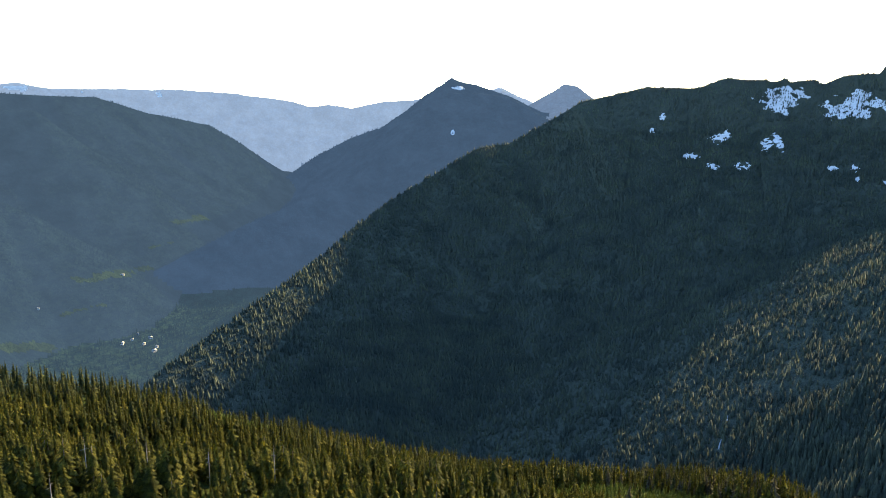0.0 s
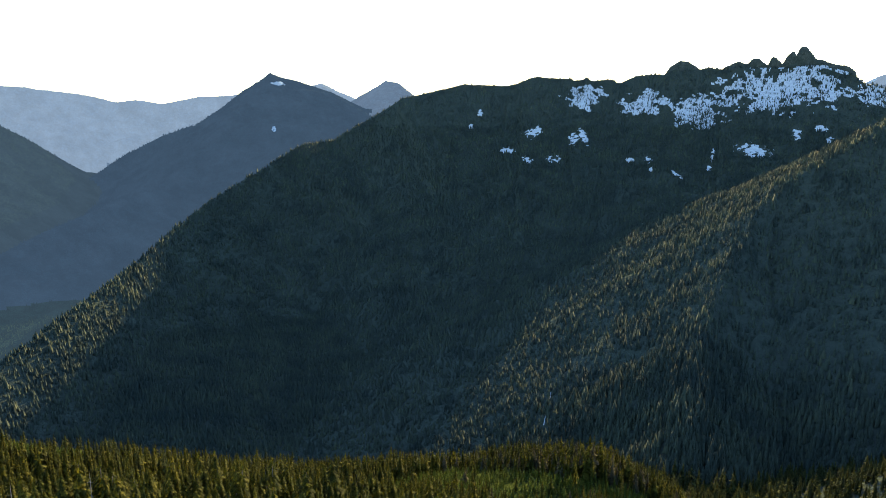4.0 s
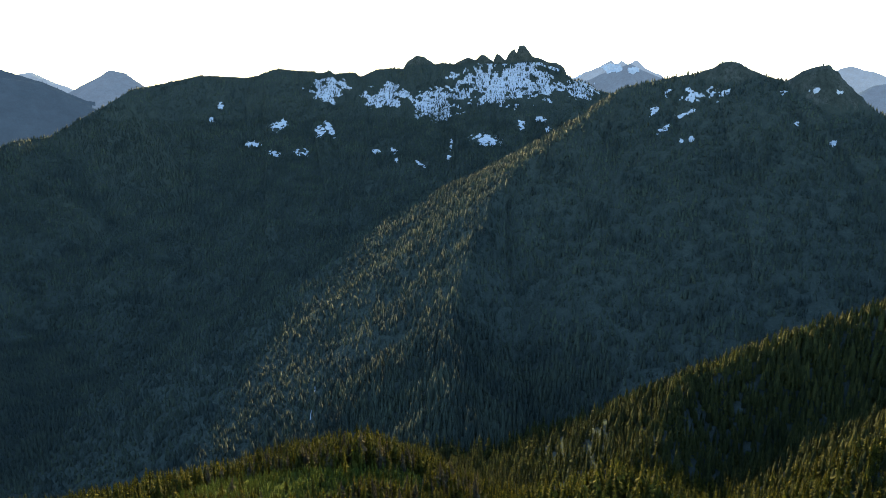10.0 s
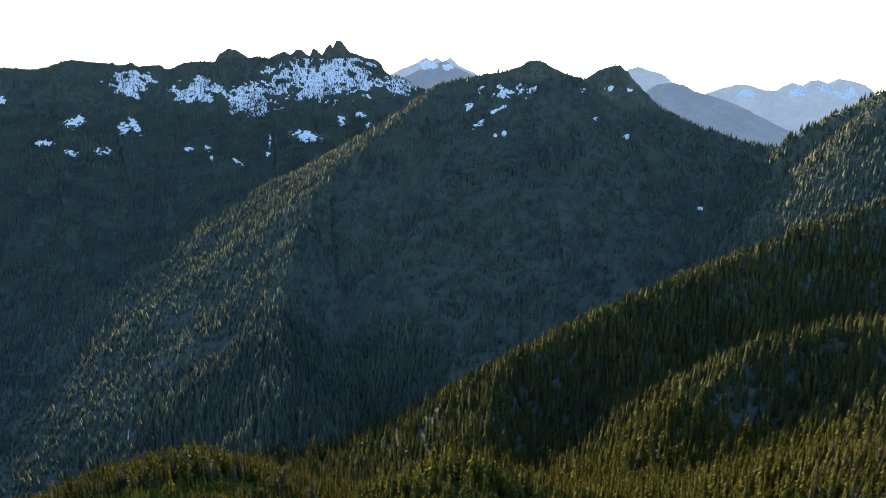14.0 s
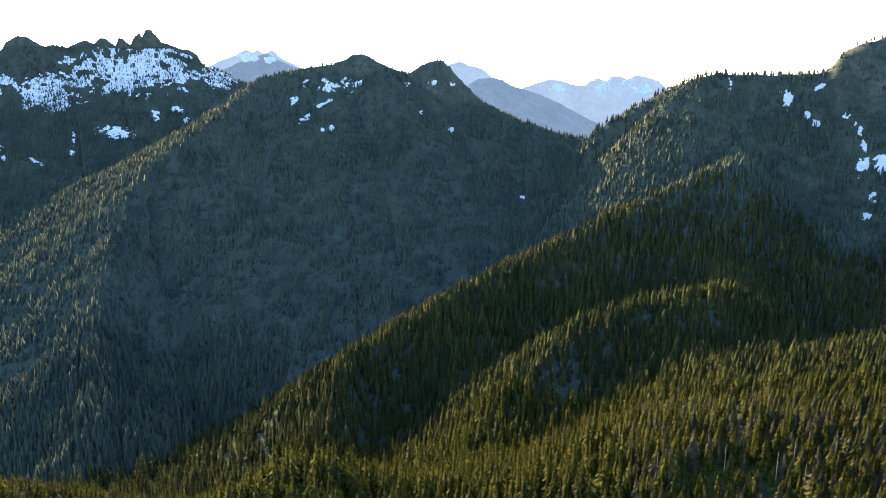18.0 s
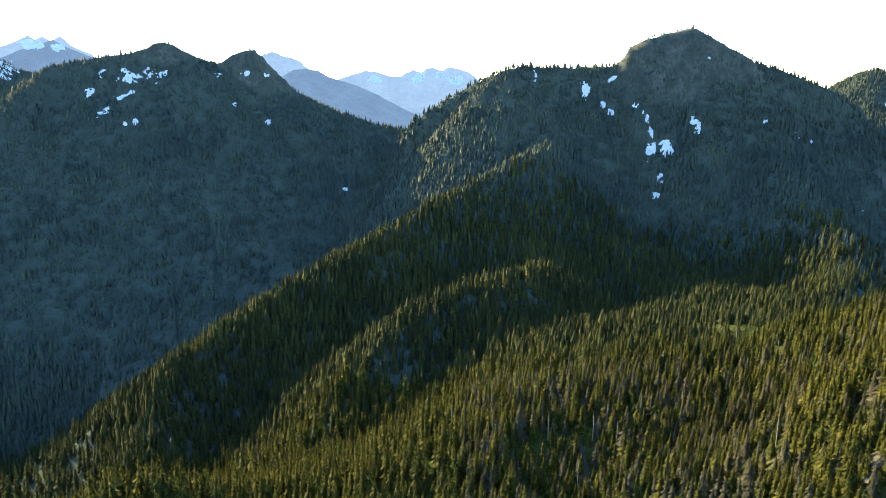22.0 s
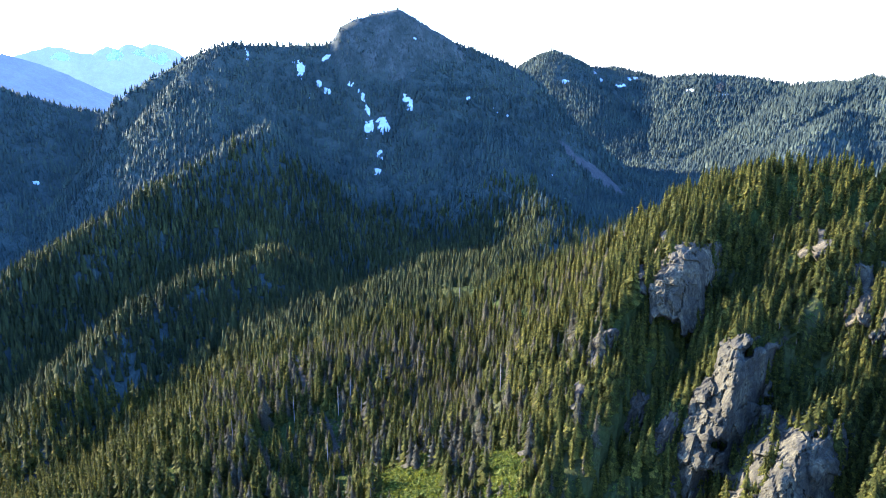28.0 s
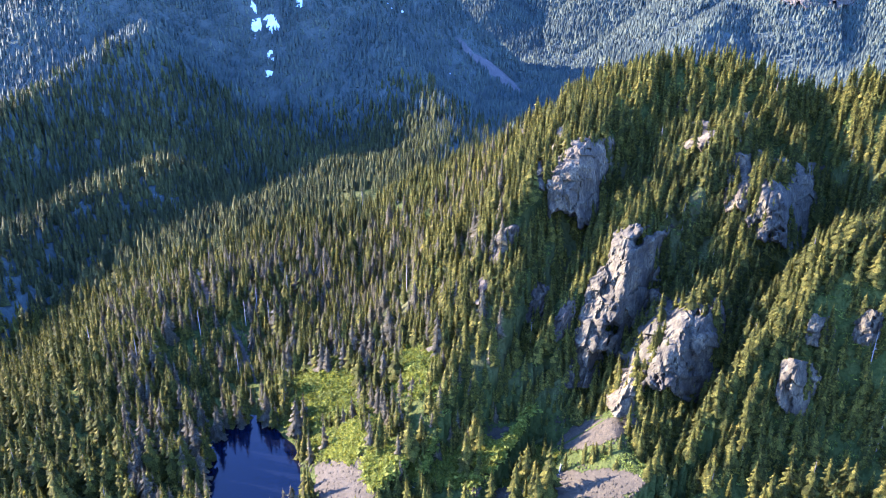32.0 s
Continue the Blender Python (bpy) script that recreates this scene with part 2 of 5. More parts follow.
ridge("pale", [(63.3, 0.57, 3900), (63.9, 1.07, 3900), (64.7, 1.48, 3900), (65.7, 1.64, 3900), (66.5, 1.47, 3900), (67.1, 1.05, 3900), (68.3, 0.72, 3900), (69.5, 0.30, 3900),
               (71.1, -0.39, 3900), (73.1, -1.46, 3900), (74.2, -1.97, 3900)], 0.6)
ridge("far", [(67.8, 0.64, 4500), (68.3, 0.92, 4500), (69.5, 1.24, 4500), (70.2, 1.51, 4500), (71.0, 1.39, 4500), (72.1, 1.06, 4500), (72.9, 1.01, 4500), (73.4, 1.32, 4500),
               (73.9, 1.51, 4500), (74.5, 1.31, 4500), (75.0, 1.65, 4500), (75.5, 1.68, 4500), (76.1, 1.44, 4500), (76.7, 1.74, 4500), (77.4, 1.65, 4500), (78.3, 1.34, 4500),
               (78.7, 0.77, 4500), (79.5, -0.17, 4500)], 0.9, rough=8)
ridge("pale", [(-20, -1.6, 4420), (-16, -3.0, 4420), (-12.8, -3.9, 4420), (-10, -3.4, 4420), (-7, -2.5, 4420)], 0.6)
ridge("hills", [(-40, 1.8, 3500), (-31.5, 1.76, 3500), (-28.5, 1.62, 3500), (-25.7, 1.59, 3600), (-22.4, 0.5, 3700), (-18.1, -0.4, 3900), (-15.7, -1.9, 4100), (-14.1, -3.1, 4200), (-12.8, -3.9, 4250), (-11.0, -5.2, 4280)], 0.75, 40, 400)
ridge("hills", [(-40, 1.0, 3000), (-31.6, 0.63, 3000), (-29.6, 0.6, 3000), (-26.8, -3.5, 2900), (-24.1, -7.0, 2850)], 0.75, 40, 300)
ridge("hills", [(-40, -2.5, 2250), (-32.2, -5.5, 2300), (-30.3, -6.6, 2350), (-28, -8.7, 2400), (-26.2, -10.4, 2450)], 0.7, 30, 200)
ridge("hazy", [(-19.5, -7.4, 3350), (-15.4, -5.9, 3650), (-12.8, -4.6, 3800), (-10.1, -2.8, 3950), (-7.4, -1.4, 4100), (-3.9, -0.2, 4185), (-1.2, 2.1, 4090), (-0.4, 2.6, 4080), (0.6, 3.3, 4060), (1.2, 3.0, 4070),
               (2.4, 2.75, 4080), (5.1, 1.9, 4080), (7.8, 0.6, 4080), (12, 0, 3960)], 0.7, 22, 250)
ridge("hazy", [(-26.2, -12.9, 2280), (-22.2, -11.0, 2330), (-15.6, -8.0, 2510), (-10.4, -6.0, 2830), (-8.0, -5.2, 2995), (-3.9, -2.1, 3315), (-2.1, 0.5, 3475), (0.6, 2.1, 3585), (2.9, 2.1, 3600), (5.1, 1.8, 3600), (7.8, 0.3, 3540), (12, -2, 3480)], 0.72, 22, 250)
# the long snow-streaked mountain, with its dome and spires
ridge("snowy", [(-26, -21.5, 1520), (-22.5, -18.5, 1625), (-16.8, -15.2, 1815), (-10.4, -11.1, 2150), (-6.7, -8.1, 2405), (-3.9, -6.1, 2590), (2.9, -2.1, 2945), (5.1, -1.9, 3035), (10.8, 1.5, 3175),
                (15.6, 2.56, 3300), (17.1, 2.53, 3300), (19.1, 2.44, 3300), (19.7, 2.55, 3300), (21.0, 3.10, 3300), (21.4, 3.15, 3300), (22.2, 3.00, 3300), (23.4, 2.96, 3300),
               (24.5, 2.83, 3300), (25.1, 3.01, 3300), (25.6, 2.75, 3300), (26.3, 2.84, 3300), (26.9, 2.90, 3300), (27.3, 2.58, 3300), (27.7, 2.62, 3300), (28.8, 3.12, 3300),
               (29.7, 3.19, 3300), (30.8, 3.19, 3300), (31.5, 3.40, 3300), (33.1, 3.48, 3300), (33.9, 3.65, 3300), (34.9, 3.52, 3300), (36.0, 3.64, 3300), (37.1, 3.54, 3300),
               (38.2, 3.49, 3300), (39.3, 3.52, 3300), (40.4, 3.59, 3300), (41.5, 3.62, 3300), (42.8, 3.17, 3300), (43.7, 2.47, 3300), (44.8, 2.14, 3300), (46, 1.5, 3310), (52, 0, 3245)], 0.62, 26, 240, 4)
ridge("dome", [(31.0, 3.27, 3330), (31.3, 3.77, 3330), (31.9, 4.10, 3330), (32.5, 4.05, 3330), (33.0, 3.70, 3330), (33.3, 3.48, 3330)], 1.6, 4, 30, 0, 5)
ridge("spires", [(35.0, 3.56, 3350), (35.5, 3.82, 3350), (36.0, 3.96, 3350), (36.5, 3.76, 3350), (36.9, 4.15, 3350), (37.3, 4.14, 3350), (37.7, 3.79, 3350), (38.0, 3.58, 3350),
               (38.2, 4.22, 3350), (38.4, 4.13, 3350), (38.9, 3.67, 3350), (39.2, 4.33, 3350), (39.5, 4.56, 3350), (39.7, 4.20, 3350), (40.0, 4.83, 3350), (40.3, 4.83, 3350),
               (40.6, 4.44, 3350), (41.0, 3.97, 3350), (41.5, 3.87, 3350), (42.2, 3.56, 3350), (42.8, 3.51, 3350), (43.3, 3.21, 3350), (43.7, 2.48, 3350)], 2.4, 4, 30, 0, 5)
# the middle mountain and its spur
ridge("middle", [(37.9, -6.4, 1640), (41.6, -3.3, 1750), (45.2, -0.7, 1850), (48.2, 1.76, 2000), (50.0, 2.15, 2000), (51.5, 2.41, 2000), (53.1, 2.66, 2000), (54.7, 2.74, 2000), (57.1, 2.64, 2000), (58.8, 2.16, 2000), (59.4, 1.98, 2000),
               (62.0, 1.50, 2000), (63.3, 0.82, 2000), (64.8, -0.11, 2000), (65.6, -1.12, 2000), (66.5, -1.49, 2000), (67.7, -1.69, 2000), (68.9, -1.84, 2000), (69.7, -2.12, 2000),
               (71.3, -2.71, 2000), (72.6, -2.89, 2000), (75, -3.5, 1900)], 0.6, 26, 200, 4)
ridge("horn", [(53.6, 2.74, 1990), (54.2, 2.91, 1990), (54.8, 3.25, 1990), (55.5, 3.37, 1990), (56.1, 3.24, 1990), (57.0, 2.68, 1990), (57.7, 2.38, 1990)], 1.3, 4, 40, 0, 5)
ridge("tooth", [(59.3, 1.94, 1985), (60.2, 2.57, 1985), (61.3, 2.89, 1985), (61.8, 2.97, 1985), (62.3, 2.55, 1985), (63.2, 1.49, 1985), (63.9, 0.86, 1985), (64.7, -0.02, 1985),
               (65.6, -1.16, 1985)], 1.5, 4, 40, 0, 5)
ridge("middle", [(40.5, -4.2, 1720), (37.9, -6.6, 1600), (36, -11.5, 1350), (34.4, -16.8, 1150), (34.2, -23.2, 950)], 0.6, 14, 120, 8)
# the wooded mountain with the snow gully, and its spurs
ridge("wooded", [(80, 0.9, 1500), (81.7, 1.8, 1500), (85.2, 1.75, 1520), (89.6, 1.85, 1540), (92, 2.4, 1550), (96, 3.0, 1560), (98.5, 2.2, 1570), (101.1, 1.4, 1600), (104.6, -0.1, 1600), (107.4, -2.9, 1580),
                 (109.8, -5.2, 1550), (113.9, -8.7, 1500), (117.4, -9.7, 1450)], 0.98, 18, 110, 2)
ridge("wooded", [(70.2, -8.0, 1540), (71.8, -6.2, 1545), (72.8, -4.2, 1550), (74.1, -2.2, 1550), (76.4, -0.7, 1540), (79.1, 0.8, 1525), (81.7, 1.85, 1500)], 1.9, 8, 80, 2)
ridge("summit", [(89.8, 2.0, 1540), (90.8, 3.3, 1545), (91.4, 3.55, 1545), (92.9, 4.1, 1550), (95.1, 4.45, 1550), (96.2, 3.8, 1550), (97.6, 2.9, 1555), (99, 2.2, 1560)], 1.55, 8, 45, 0, 6)
ridge("wooded", [(84.5, -3.6, 1290), (83.6, -4.0, 1250), (79, -6.5, 1180), (74.4, -9.2, 1100), (69.8, -11.4, 1020), (64.7, -14.2, 960), (59.4, -16.8, 900), (53.8, -19.9, 840), (51.1, -25.8, 700)], 0.74, 14, 90, 18)
ridge("wooded", [(84.5, -13.2, 940), (82.8, -13.8, 900), (79, -14.7, 860), (75.2, -16, 820), (71.4, -18.2, 760), (67.4, -22.4, 680), (65.4, -25.7, 620)], 0.72, 9, 60, 20)
ridge("wooded", [(101, -4.0, 1380), (105, -8.0, 1230), (107, -11.5, 1080), (106, -15.0, 900)], 0.66, 9, 60, 10)
# the wooded ridge behind
ridge("behind", [(103, -0.90, 2300), (105.2, 0.20, 2300), (106.2, 1.0, 2300), (106.9, 1.6, 2300), (107.6, 1.3, 2300), (109.6, 0.25, 2300), (111.7, 0.35, 2300), (114.6, -0.45, 2250), (118.2, -0.25, 2200), (122, -0.45, 2200), (124, -1.05, 2150),
                 (126, -0.65, 2100), (127.8, -0.75, 2000), (128.8, -0.2, 1940), (129.6, -0.35, 1910), (130.3, -1.0, 1900), (130.9, 0.0, 1900), (132, 0.45, 1900), (133.8, 0.1, 1900), (136, 0.25, 1900), (146, 1.25, 1900), (170, 2.25, 2000), (200, 2.25, 2200), (235, 2.25, 2300)], 0.5, 45, 230, 10)
ridge("behind", [(127.5, -2.5, 1700), (124.5, -5.5, 1500), (121, -8.5, 1350)], 0.45, 20, 120, 14)
# the craggy hill beside the lake
ridge("craggy", [(93.9, -16.5, 800), (102.9, -15.8, 720), (106.2, -14.2, 660), (114.1, -10.7, 580)], 0.72, 9, 55, 22, 3)
ridge("craggy", [(114.1, -10.7, 580), (120, -6.9, 530), (124.1, -5.6, 505), (128, -5.6, 500), (132.2, -6.4, 495), (138, -6.3, 495), (150, -4, 520), (175, -3, 600)], 0.95, 20, 75, 15, 4)
ridge("craggy", [(150, -13, 360), (140.2, -16.7, 335), (137.5, -19.3, 325), (135.3, -23.8, 302), (132.3, -30.3, 275), (131.2, -38.8, 245)], 1.15, 9, 45, 12, 3, lean=True)

LOWER = [(87.0, -30.0, 10.0, 7.0, 0), (114.5, -35.0, 9.0, 7.0, 0), (118.0, -38.5, 9.0, 4.0, 0)]  # ground with shorter trees
# benches of young, lighter growth: bearing, angle, breadth, height, lean
YOUNG = [(-4.0, -25.3, 15.0, 2.4, -9), (-16.0, -22.6, 8.0, 2.6, -15), (21.0, -29.0, 23.0, 2.8, 0)]
# its rock ribs, running down towards the lake
ridge("craggy", [(122.3, -7.4, 480), (117.0, -13.8, 398), (115.0, -21.0, 352), (112.0, -27.4, 318), (107.5, -33.8, 286)], 1.3, 8, 40, 8, 3, lean=True)
ridge("craggy", [(129.0, -10.6, 428), (126.4, -15.8, 384), (123.1, -20.4, 355), (119.8, -25.2, 328), (117.3, -30.7, 301)], 1.3, 8, 40, 8, 3, lean=True)
ridge("craggy", [(133.0, -13.8, 400), (131.4, -22.8, 342), (129.8, -29.0, 308), (127.4, -34.6, 283)], 1.3, 8, 40, 7, 3, lean=True)

# bearing, distance and height of the low ground between them
LOW = np.array([
    (-60, 400, 20), (-33, 800, -25), (-33, 520, 0), (-33, 1300, -280), (-20, 700, -48), (-22, 480, -20), (-33, 400, 66), (-18, 385, 38), (-11, 600, -74), (-8, 375, 33), (1, 370, 29), (12, 372, 17), (-14, 480, -40), (0, 460, -45), (-5, 600, -84), (5, 560, -77),
    (20, 600, -80), (28, 800, -175), (27, 600, -73), (33, 600, -96), (28, 420, -40), (37, 520, -95), (35, 750, -175), (41, 650, -150), (40, 420, -24), (49, 415, 6), (47, 540, -95), (57, 430, -14), (57, 620, -125), (66, 450, -25)])
LOW_MORE = np.array([
    (94.5, 345, 14), (98, 335, 20), (104, 350, 27), (89, 385, -4), (75, 330, 2), (75, 600, -60), (60, 340, 5), (84, 350, 1), (86, 300, -3), (92, 285, -3), (90, 335, -2), (84, 500, 0), (88, 700, -25), (97, 400, 12), (105, 370, 14), (112, 320, 10),
    (119, 300, 16), (97, 260, 6), (122, 200, 30), (0, 150, 50), (90, 120, 30), (180, 120, 50), (-90, 200, 50), (-150, 600, 60)])
LOW_DEEP = np.array([
    (75, 960, -75), (66, 860, -115), (82, 1060, -40), (90, 960, -75), (86, 800, -40), (94, 1100, -50),    (-20, 1300, -420), (-21, 1620, -390), (-15, 1500, -430), (-27, 1450, -345), (-24, 1200, -400), (-26, 1800, -320), (-8, 1500, -400), (0, 1350, -480), (15, 1350, -520), (28, 1300, -480), (28, 1050, -330), (40, 950, -240), (48, 1000, -210), (56, 1100, -160), (63, 1250, -130), (70, 1500, -60), (-32, 2000, -300), (-12, 2000, -300),
    (-22, 3000, -300), (-18, 4200, -270), (96, 950, -40), (102, 1000, -40), (110, 1100, -20), (118, 1250, 0), (125, 1000, 40), (127, 1600, 30), (160, 900, 80), (-60, 2000, -250), (-90, 4000, -100),
    (60, 3200, -100), (150, 4000, 100), (-150, 4000, 0)])
low = np.concatenate([LOW, LOW_MORE, LOW_DEEP])
low_xy = np.stack([low[:, 1] * np.sin(np.radians(low[:, 0])), low[:, 1] * np.cos(np.radians(low[:, 0]))], 1)


def kernel(a, b):
    return np.sqrt(((a[:, None] - b[None]) ** 2).sum(2) + 60.0 ** 2)


_n = len(low)
_m = np.zeros((_n + 1, _n + 1))
_m[:_n, :_n] = kernel(low_xy, low_xy)
_m[:_n, _n] = _m[_n, :_n] = 1
low_w = np.linalg.solve(_m, np.append(low[:, 2], 0))

KINDS = ["valley", "ground", "far", "hazy", "hills", "snowy", "middle", "wooded", "behind", "craggy", "dome", "spires", "horn", "tooth", "summit", "pale", "foot"]


def land(x, y):
    """Height of the land, the kind of range that rises there and the drop from its crest."""
    x, y = np.asarray(x, float), np.asarray(y, float)
    best, kind = np.full(x.shape, -1e9), np.zeros(x.shape, int)
    along, away, gully, width, rough, jag = (np.zeros(x.shape) for _ in range(6))
    for label, crest, fall, g, w, ro, jg, lean in RANGES:
        u0 = 0.0
        for p, q in zip(crest[:-1], crest[1:]):
            dx, dy = q[0] - p[0], q[1] - p[1]
            length = math.hypot(dx, dy)
            s = np.clip(((x - p[0]) * dx + (y - p[1]) * dy) / length ** 2, 0, 1)
            d = np.hypot(x - p[0] - s * dx, y - p[1] - s * dy)
            d = np.maximum(d - 4.0, 0)
            steep = fall
            beyond = 0.0
            if label == "snowy" and p[0] < 1240:
                # the long crest drops away sharply on its far side and at its low end
                steep = np.where(dx * (y - p[1]) - dy * (x - p[0]) > 0, 1.7, fall)
                beyond = 1.1 * np.maximum(-((x - p[0]) * dx + (y - p[1]) * dy) / length - 40.0, 0)
            if lean:
                # a tilted rib: a broad gentle side to the north-east, a wall to the south-west
                wall = dx * (y - p[1]) - dy * (x - p[0]) > 0
                steep, beyond = np.where(wall, 2.1, 0.38), np.where(wall, 0, 0.85 * np.maximum(d - 42.0, 0))
            h = p[2] + s * (q[2] - p[2]) - steep * d * (1 - 0.12 * np.minimum(d / 1200, 1)) - beyond
            m = h > best
            best[m], kind[m], along[m], away[m] = h[m], KINDS.index(label), (u0 + s * length)[m], d[m]
            gully[m], width[m], rough[m], jag[m] = g, w, ro, jg
            u0 += length
    base = np.concatenate([kernel(np.stack([a, b], 1), low_xy) @ low_w[:_n] + low_w[_n]
                           for a, b in zip(np.array_split(x, 60), np.array_split(y, 60))])
    base += 5 * fbm(x / 90, y / 90, 4, 31)
    wobble = 0.6 * fbm(x / 300, y / 300, 3, 5)
    carve = np.abs(fbm(along / np.maximum(width, 1) + wobble, away / np.maximum(4 * width, 1), 3, 11)) * 2 - 0.8
    best += gully * carve * np.clip(away / 130, 0, 1) + rough * fbm(x / 45, y / 45, 4, 21) * np.clip(away / 25, 0.15, 1)
    best += jag * fbm(along / np.where(jag == 3.0, 26, 55), 0 * along, 4, 77)
    soft = 14.0
    top = np.maximum(best, base)
    z = top + soft * np.log(np.exp((best - top) / soft) + np.exp((base - top) / soft))
    kind = np.where(base > best, np.where((np.hypot(x, y) > 1500) & (x < -0.23 * y) & (163 * (y - 1497) > 173 * (x + 620)), 0, np.where(np.hypot(x, y) > 960, KINDS.index("foot"), 1)), kind)
    edge = 1 + 0.22 * fbm(x / 18, y / 18, 3, 91)
    for line, wide_, deep_ in GULLIES:
        d = np.full(x.shape, 1e9)
        for p, q in zip(line[:-1], line[1:]):
            dx, dy = q[0] - p[0], q[1] - p[1]
            s = np.clip(((x - p[0]) * dx + (y - p[1]) * dy) / (dx * dx + dy * dy), 0, 1)
            d = np.minimum(d, np.hypot(x - p[0] - s * dx, y - p[1] - s * dy))
        z = z - deep_ * np.exp(-(d / wide_) ** 2)
    lake = np.exp(-(((x - LAKE[0]) / LAKE[2]) ** 2 + ((y - LAKE[1]) / LAKE[3]) ** 2) ** 2 * edge ** 4)
    z = z * (1 - lake) + (-6.0) * lake
    return z, kind, away


GULLIES = []
LAKE = (303.0, 9.0, 44.0, 22.0)


def sheet(name, verts, faces, mat):
    """A mesh object from arrays of places and of faces with equal numbers of corners."""
    me = bpy.data.meshes.new(name)
    k = faces.shape[1]
    me.vertices.add(len(verts))
    me.vertices.foreach_set("co", np.ascontiguousarray(verts, np.float32).ravel())
    me.loops.add(faces.size)
    me.loops.foreach_set("vertex_index", np.ascontiguousarray(faces, np.int32).ravel())
    me.polygons.add(len(faces))
    me.polygons.foreach_set("loop_start", np.arange(0, faces.size, k, dtype=np.int32))
    me.polygons.foreach_set("loop_total", np.full(len(faces), k, np.int32))
    me.update(calc_edges=True)
    me.materials.append(mat)
    return new(name, me)


bearings = np.radians(np.concatenate([np.arange(lo_, hi_, step_) for lo_, hi_, step_ in (
    (-38, -28, 0.22), (-28, -6, 0.15), (-6, 14, 0.22), (14, 44, 0.12), (44, 54, 0.16), (54, 80, 0.12), (80, 146, 0.22), (146, 322, 4.0))]))
reach = np.unique(np.concatenate([[0.05], np.geomspace(4, 228, 18), np.geomspace(232, 1050, 92), np.arange(1062, 1700, 12.0), np.arange(1705, 2400, 12.0), [1985, 1990, 2000], np.arange(2412, 4300, 12.0),
                                  [3300, 3326, 3330, 3334, 3346, 3350, 3354], [4300, 4340, 4400, 4460, 4490, 4500, 4510, 4540, 4600, 4640, 4690, 4700, 4710, 4760, 4900]]))
bb, rr = np.meshgrid(bearings, reach, indexing="ij")
gx, gy = rr * np.sin(bb), rr * np.cos(bb)
gz, gk, ga = (v.reshape(bb.shape) for v in land(gx.ravel(), gy.ravel()))
# steep gullies between the rock ribs of the craggy hill: bearing and angle along each, breadth and depth
for line, wide_, deep_ in (([(121.2, -9.5), (120.6, -14.5), (118.6, -19.5), (115.8, -25.0), (113.6, -31.0), (111.8, -36.5)], 11, 9),
                           ([(134.0, -9.5), (137.4, -14.6), (135.2, -18.6), (132.2, -23.5), (129.8, -29.0), (128.0, -34.0)], 13, 30),
                           ([(126.8, -13.8), (125.4, -18.4), (124.6, -22.6), (123.2, -27.2)], 7, 8),
                           ([(111.5, -16.0), (109.0, -21.0), (106.0, -26.5)], 9, 12)):
    path_ = []
    for b_, h_ in line:
        i = int(np.argmin(np.abs(bearings - radians(b_))))
        up_ = np.degrees(np.arctan2(gz[i] - EYE_Z, reach))
        r_ = reach[max(int(np.argmax(up_ >= h_)), 1)]
        path_.append((r_ * math.sin(radians(b_)), r_ * math.cos(radians(b_))))
    GULLIES.append((path_, wide_, deep_))
some = (bb > radians(100)) & (bb < radians(145)) & (rr < 800)
gz[some] = land(gx[some], gy[some])[0]
nb, nr = bb.shape
ii, jj = np.meshgrid(np.arange(nb), np.arange(nr - 1), indexing="ij")
i2 = (ii + 1) % nb
quads = np.stack([ii * nr + jj, i2 * nr + jj, i2 * nr + jj + 1, ii * nr + jj + 1], -1).reshape(-1, 4)
places = np.stack([gx, gy, gz], -1).reshape(-1, 3)
face_kind = gk.reshape(-1)[quads[:, 0]].reshape(nb, nr - 1)
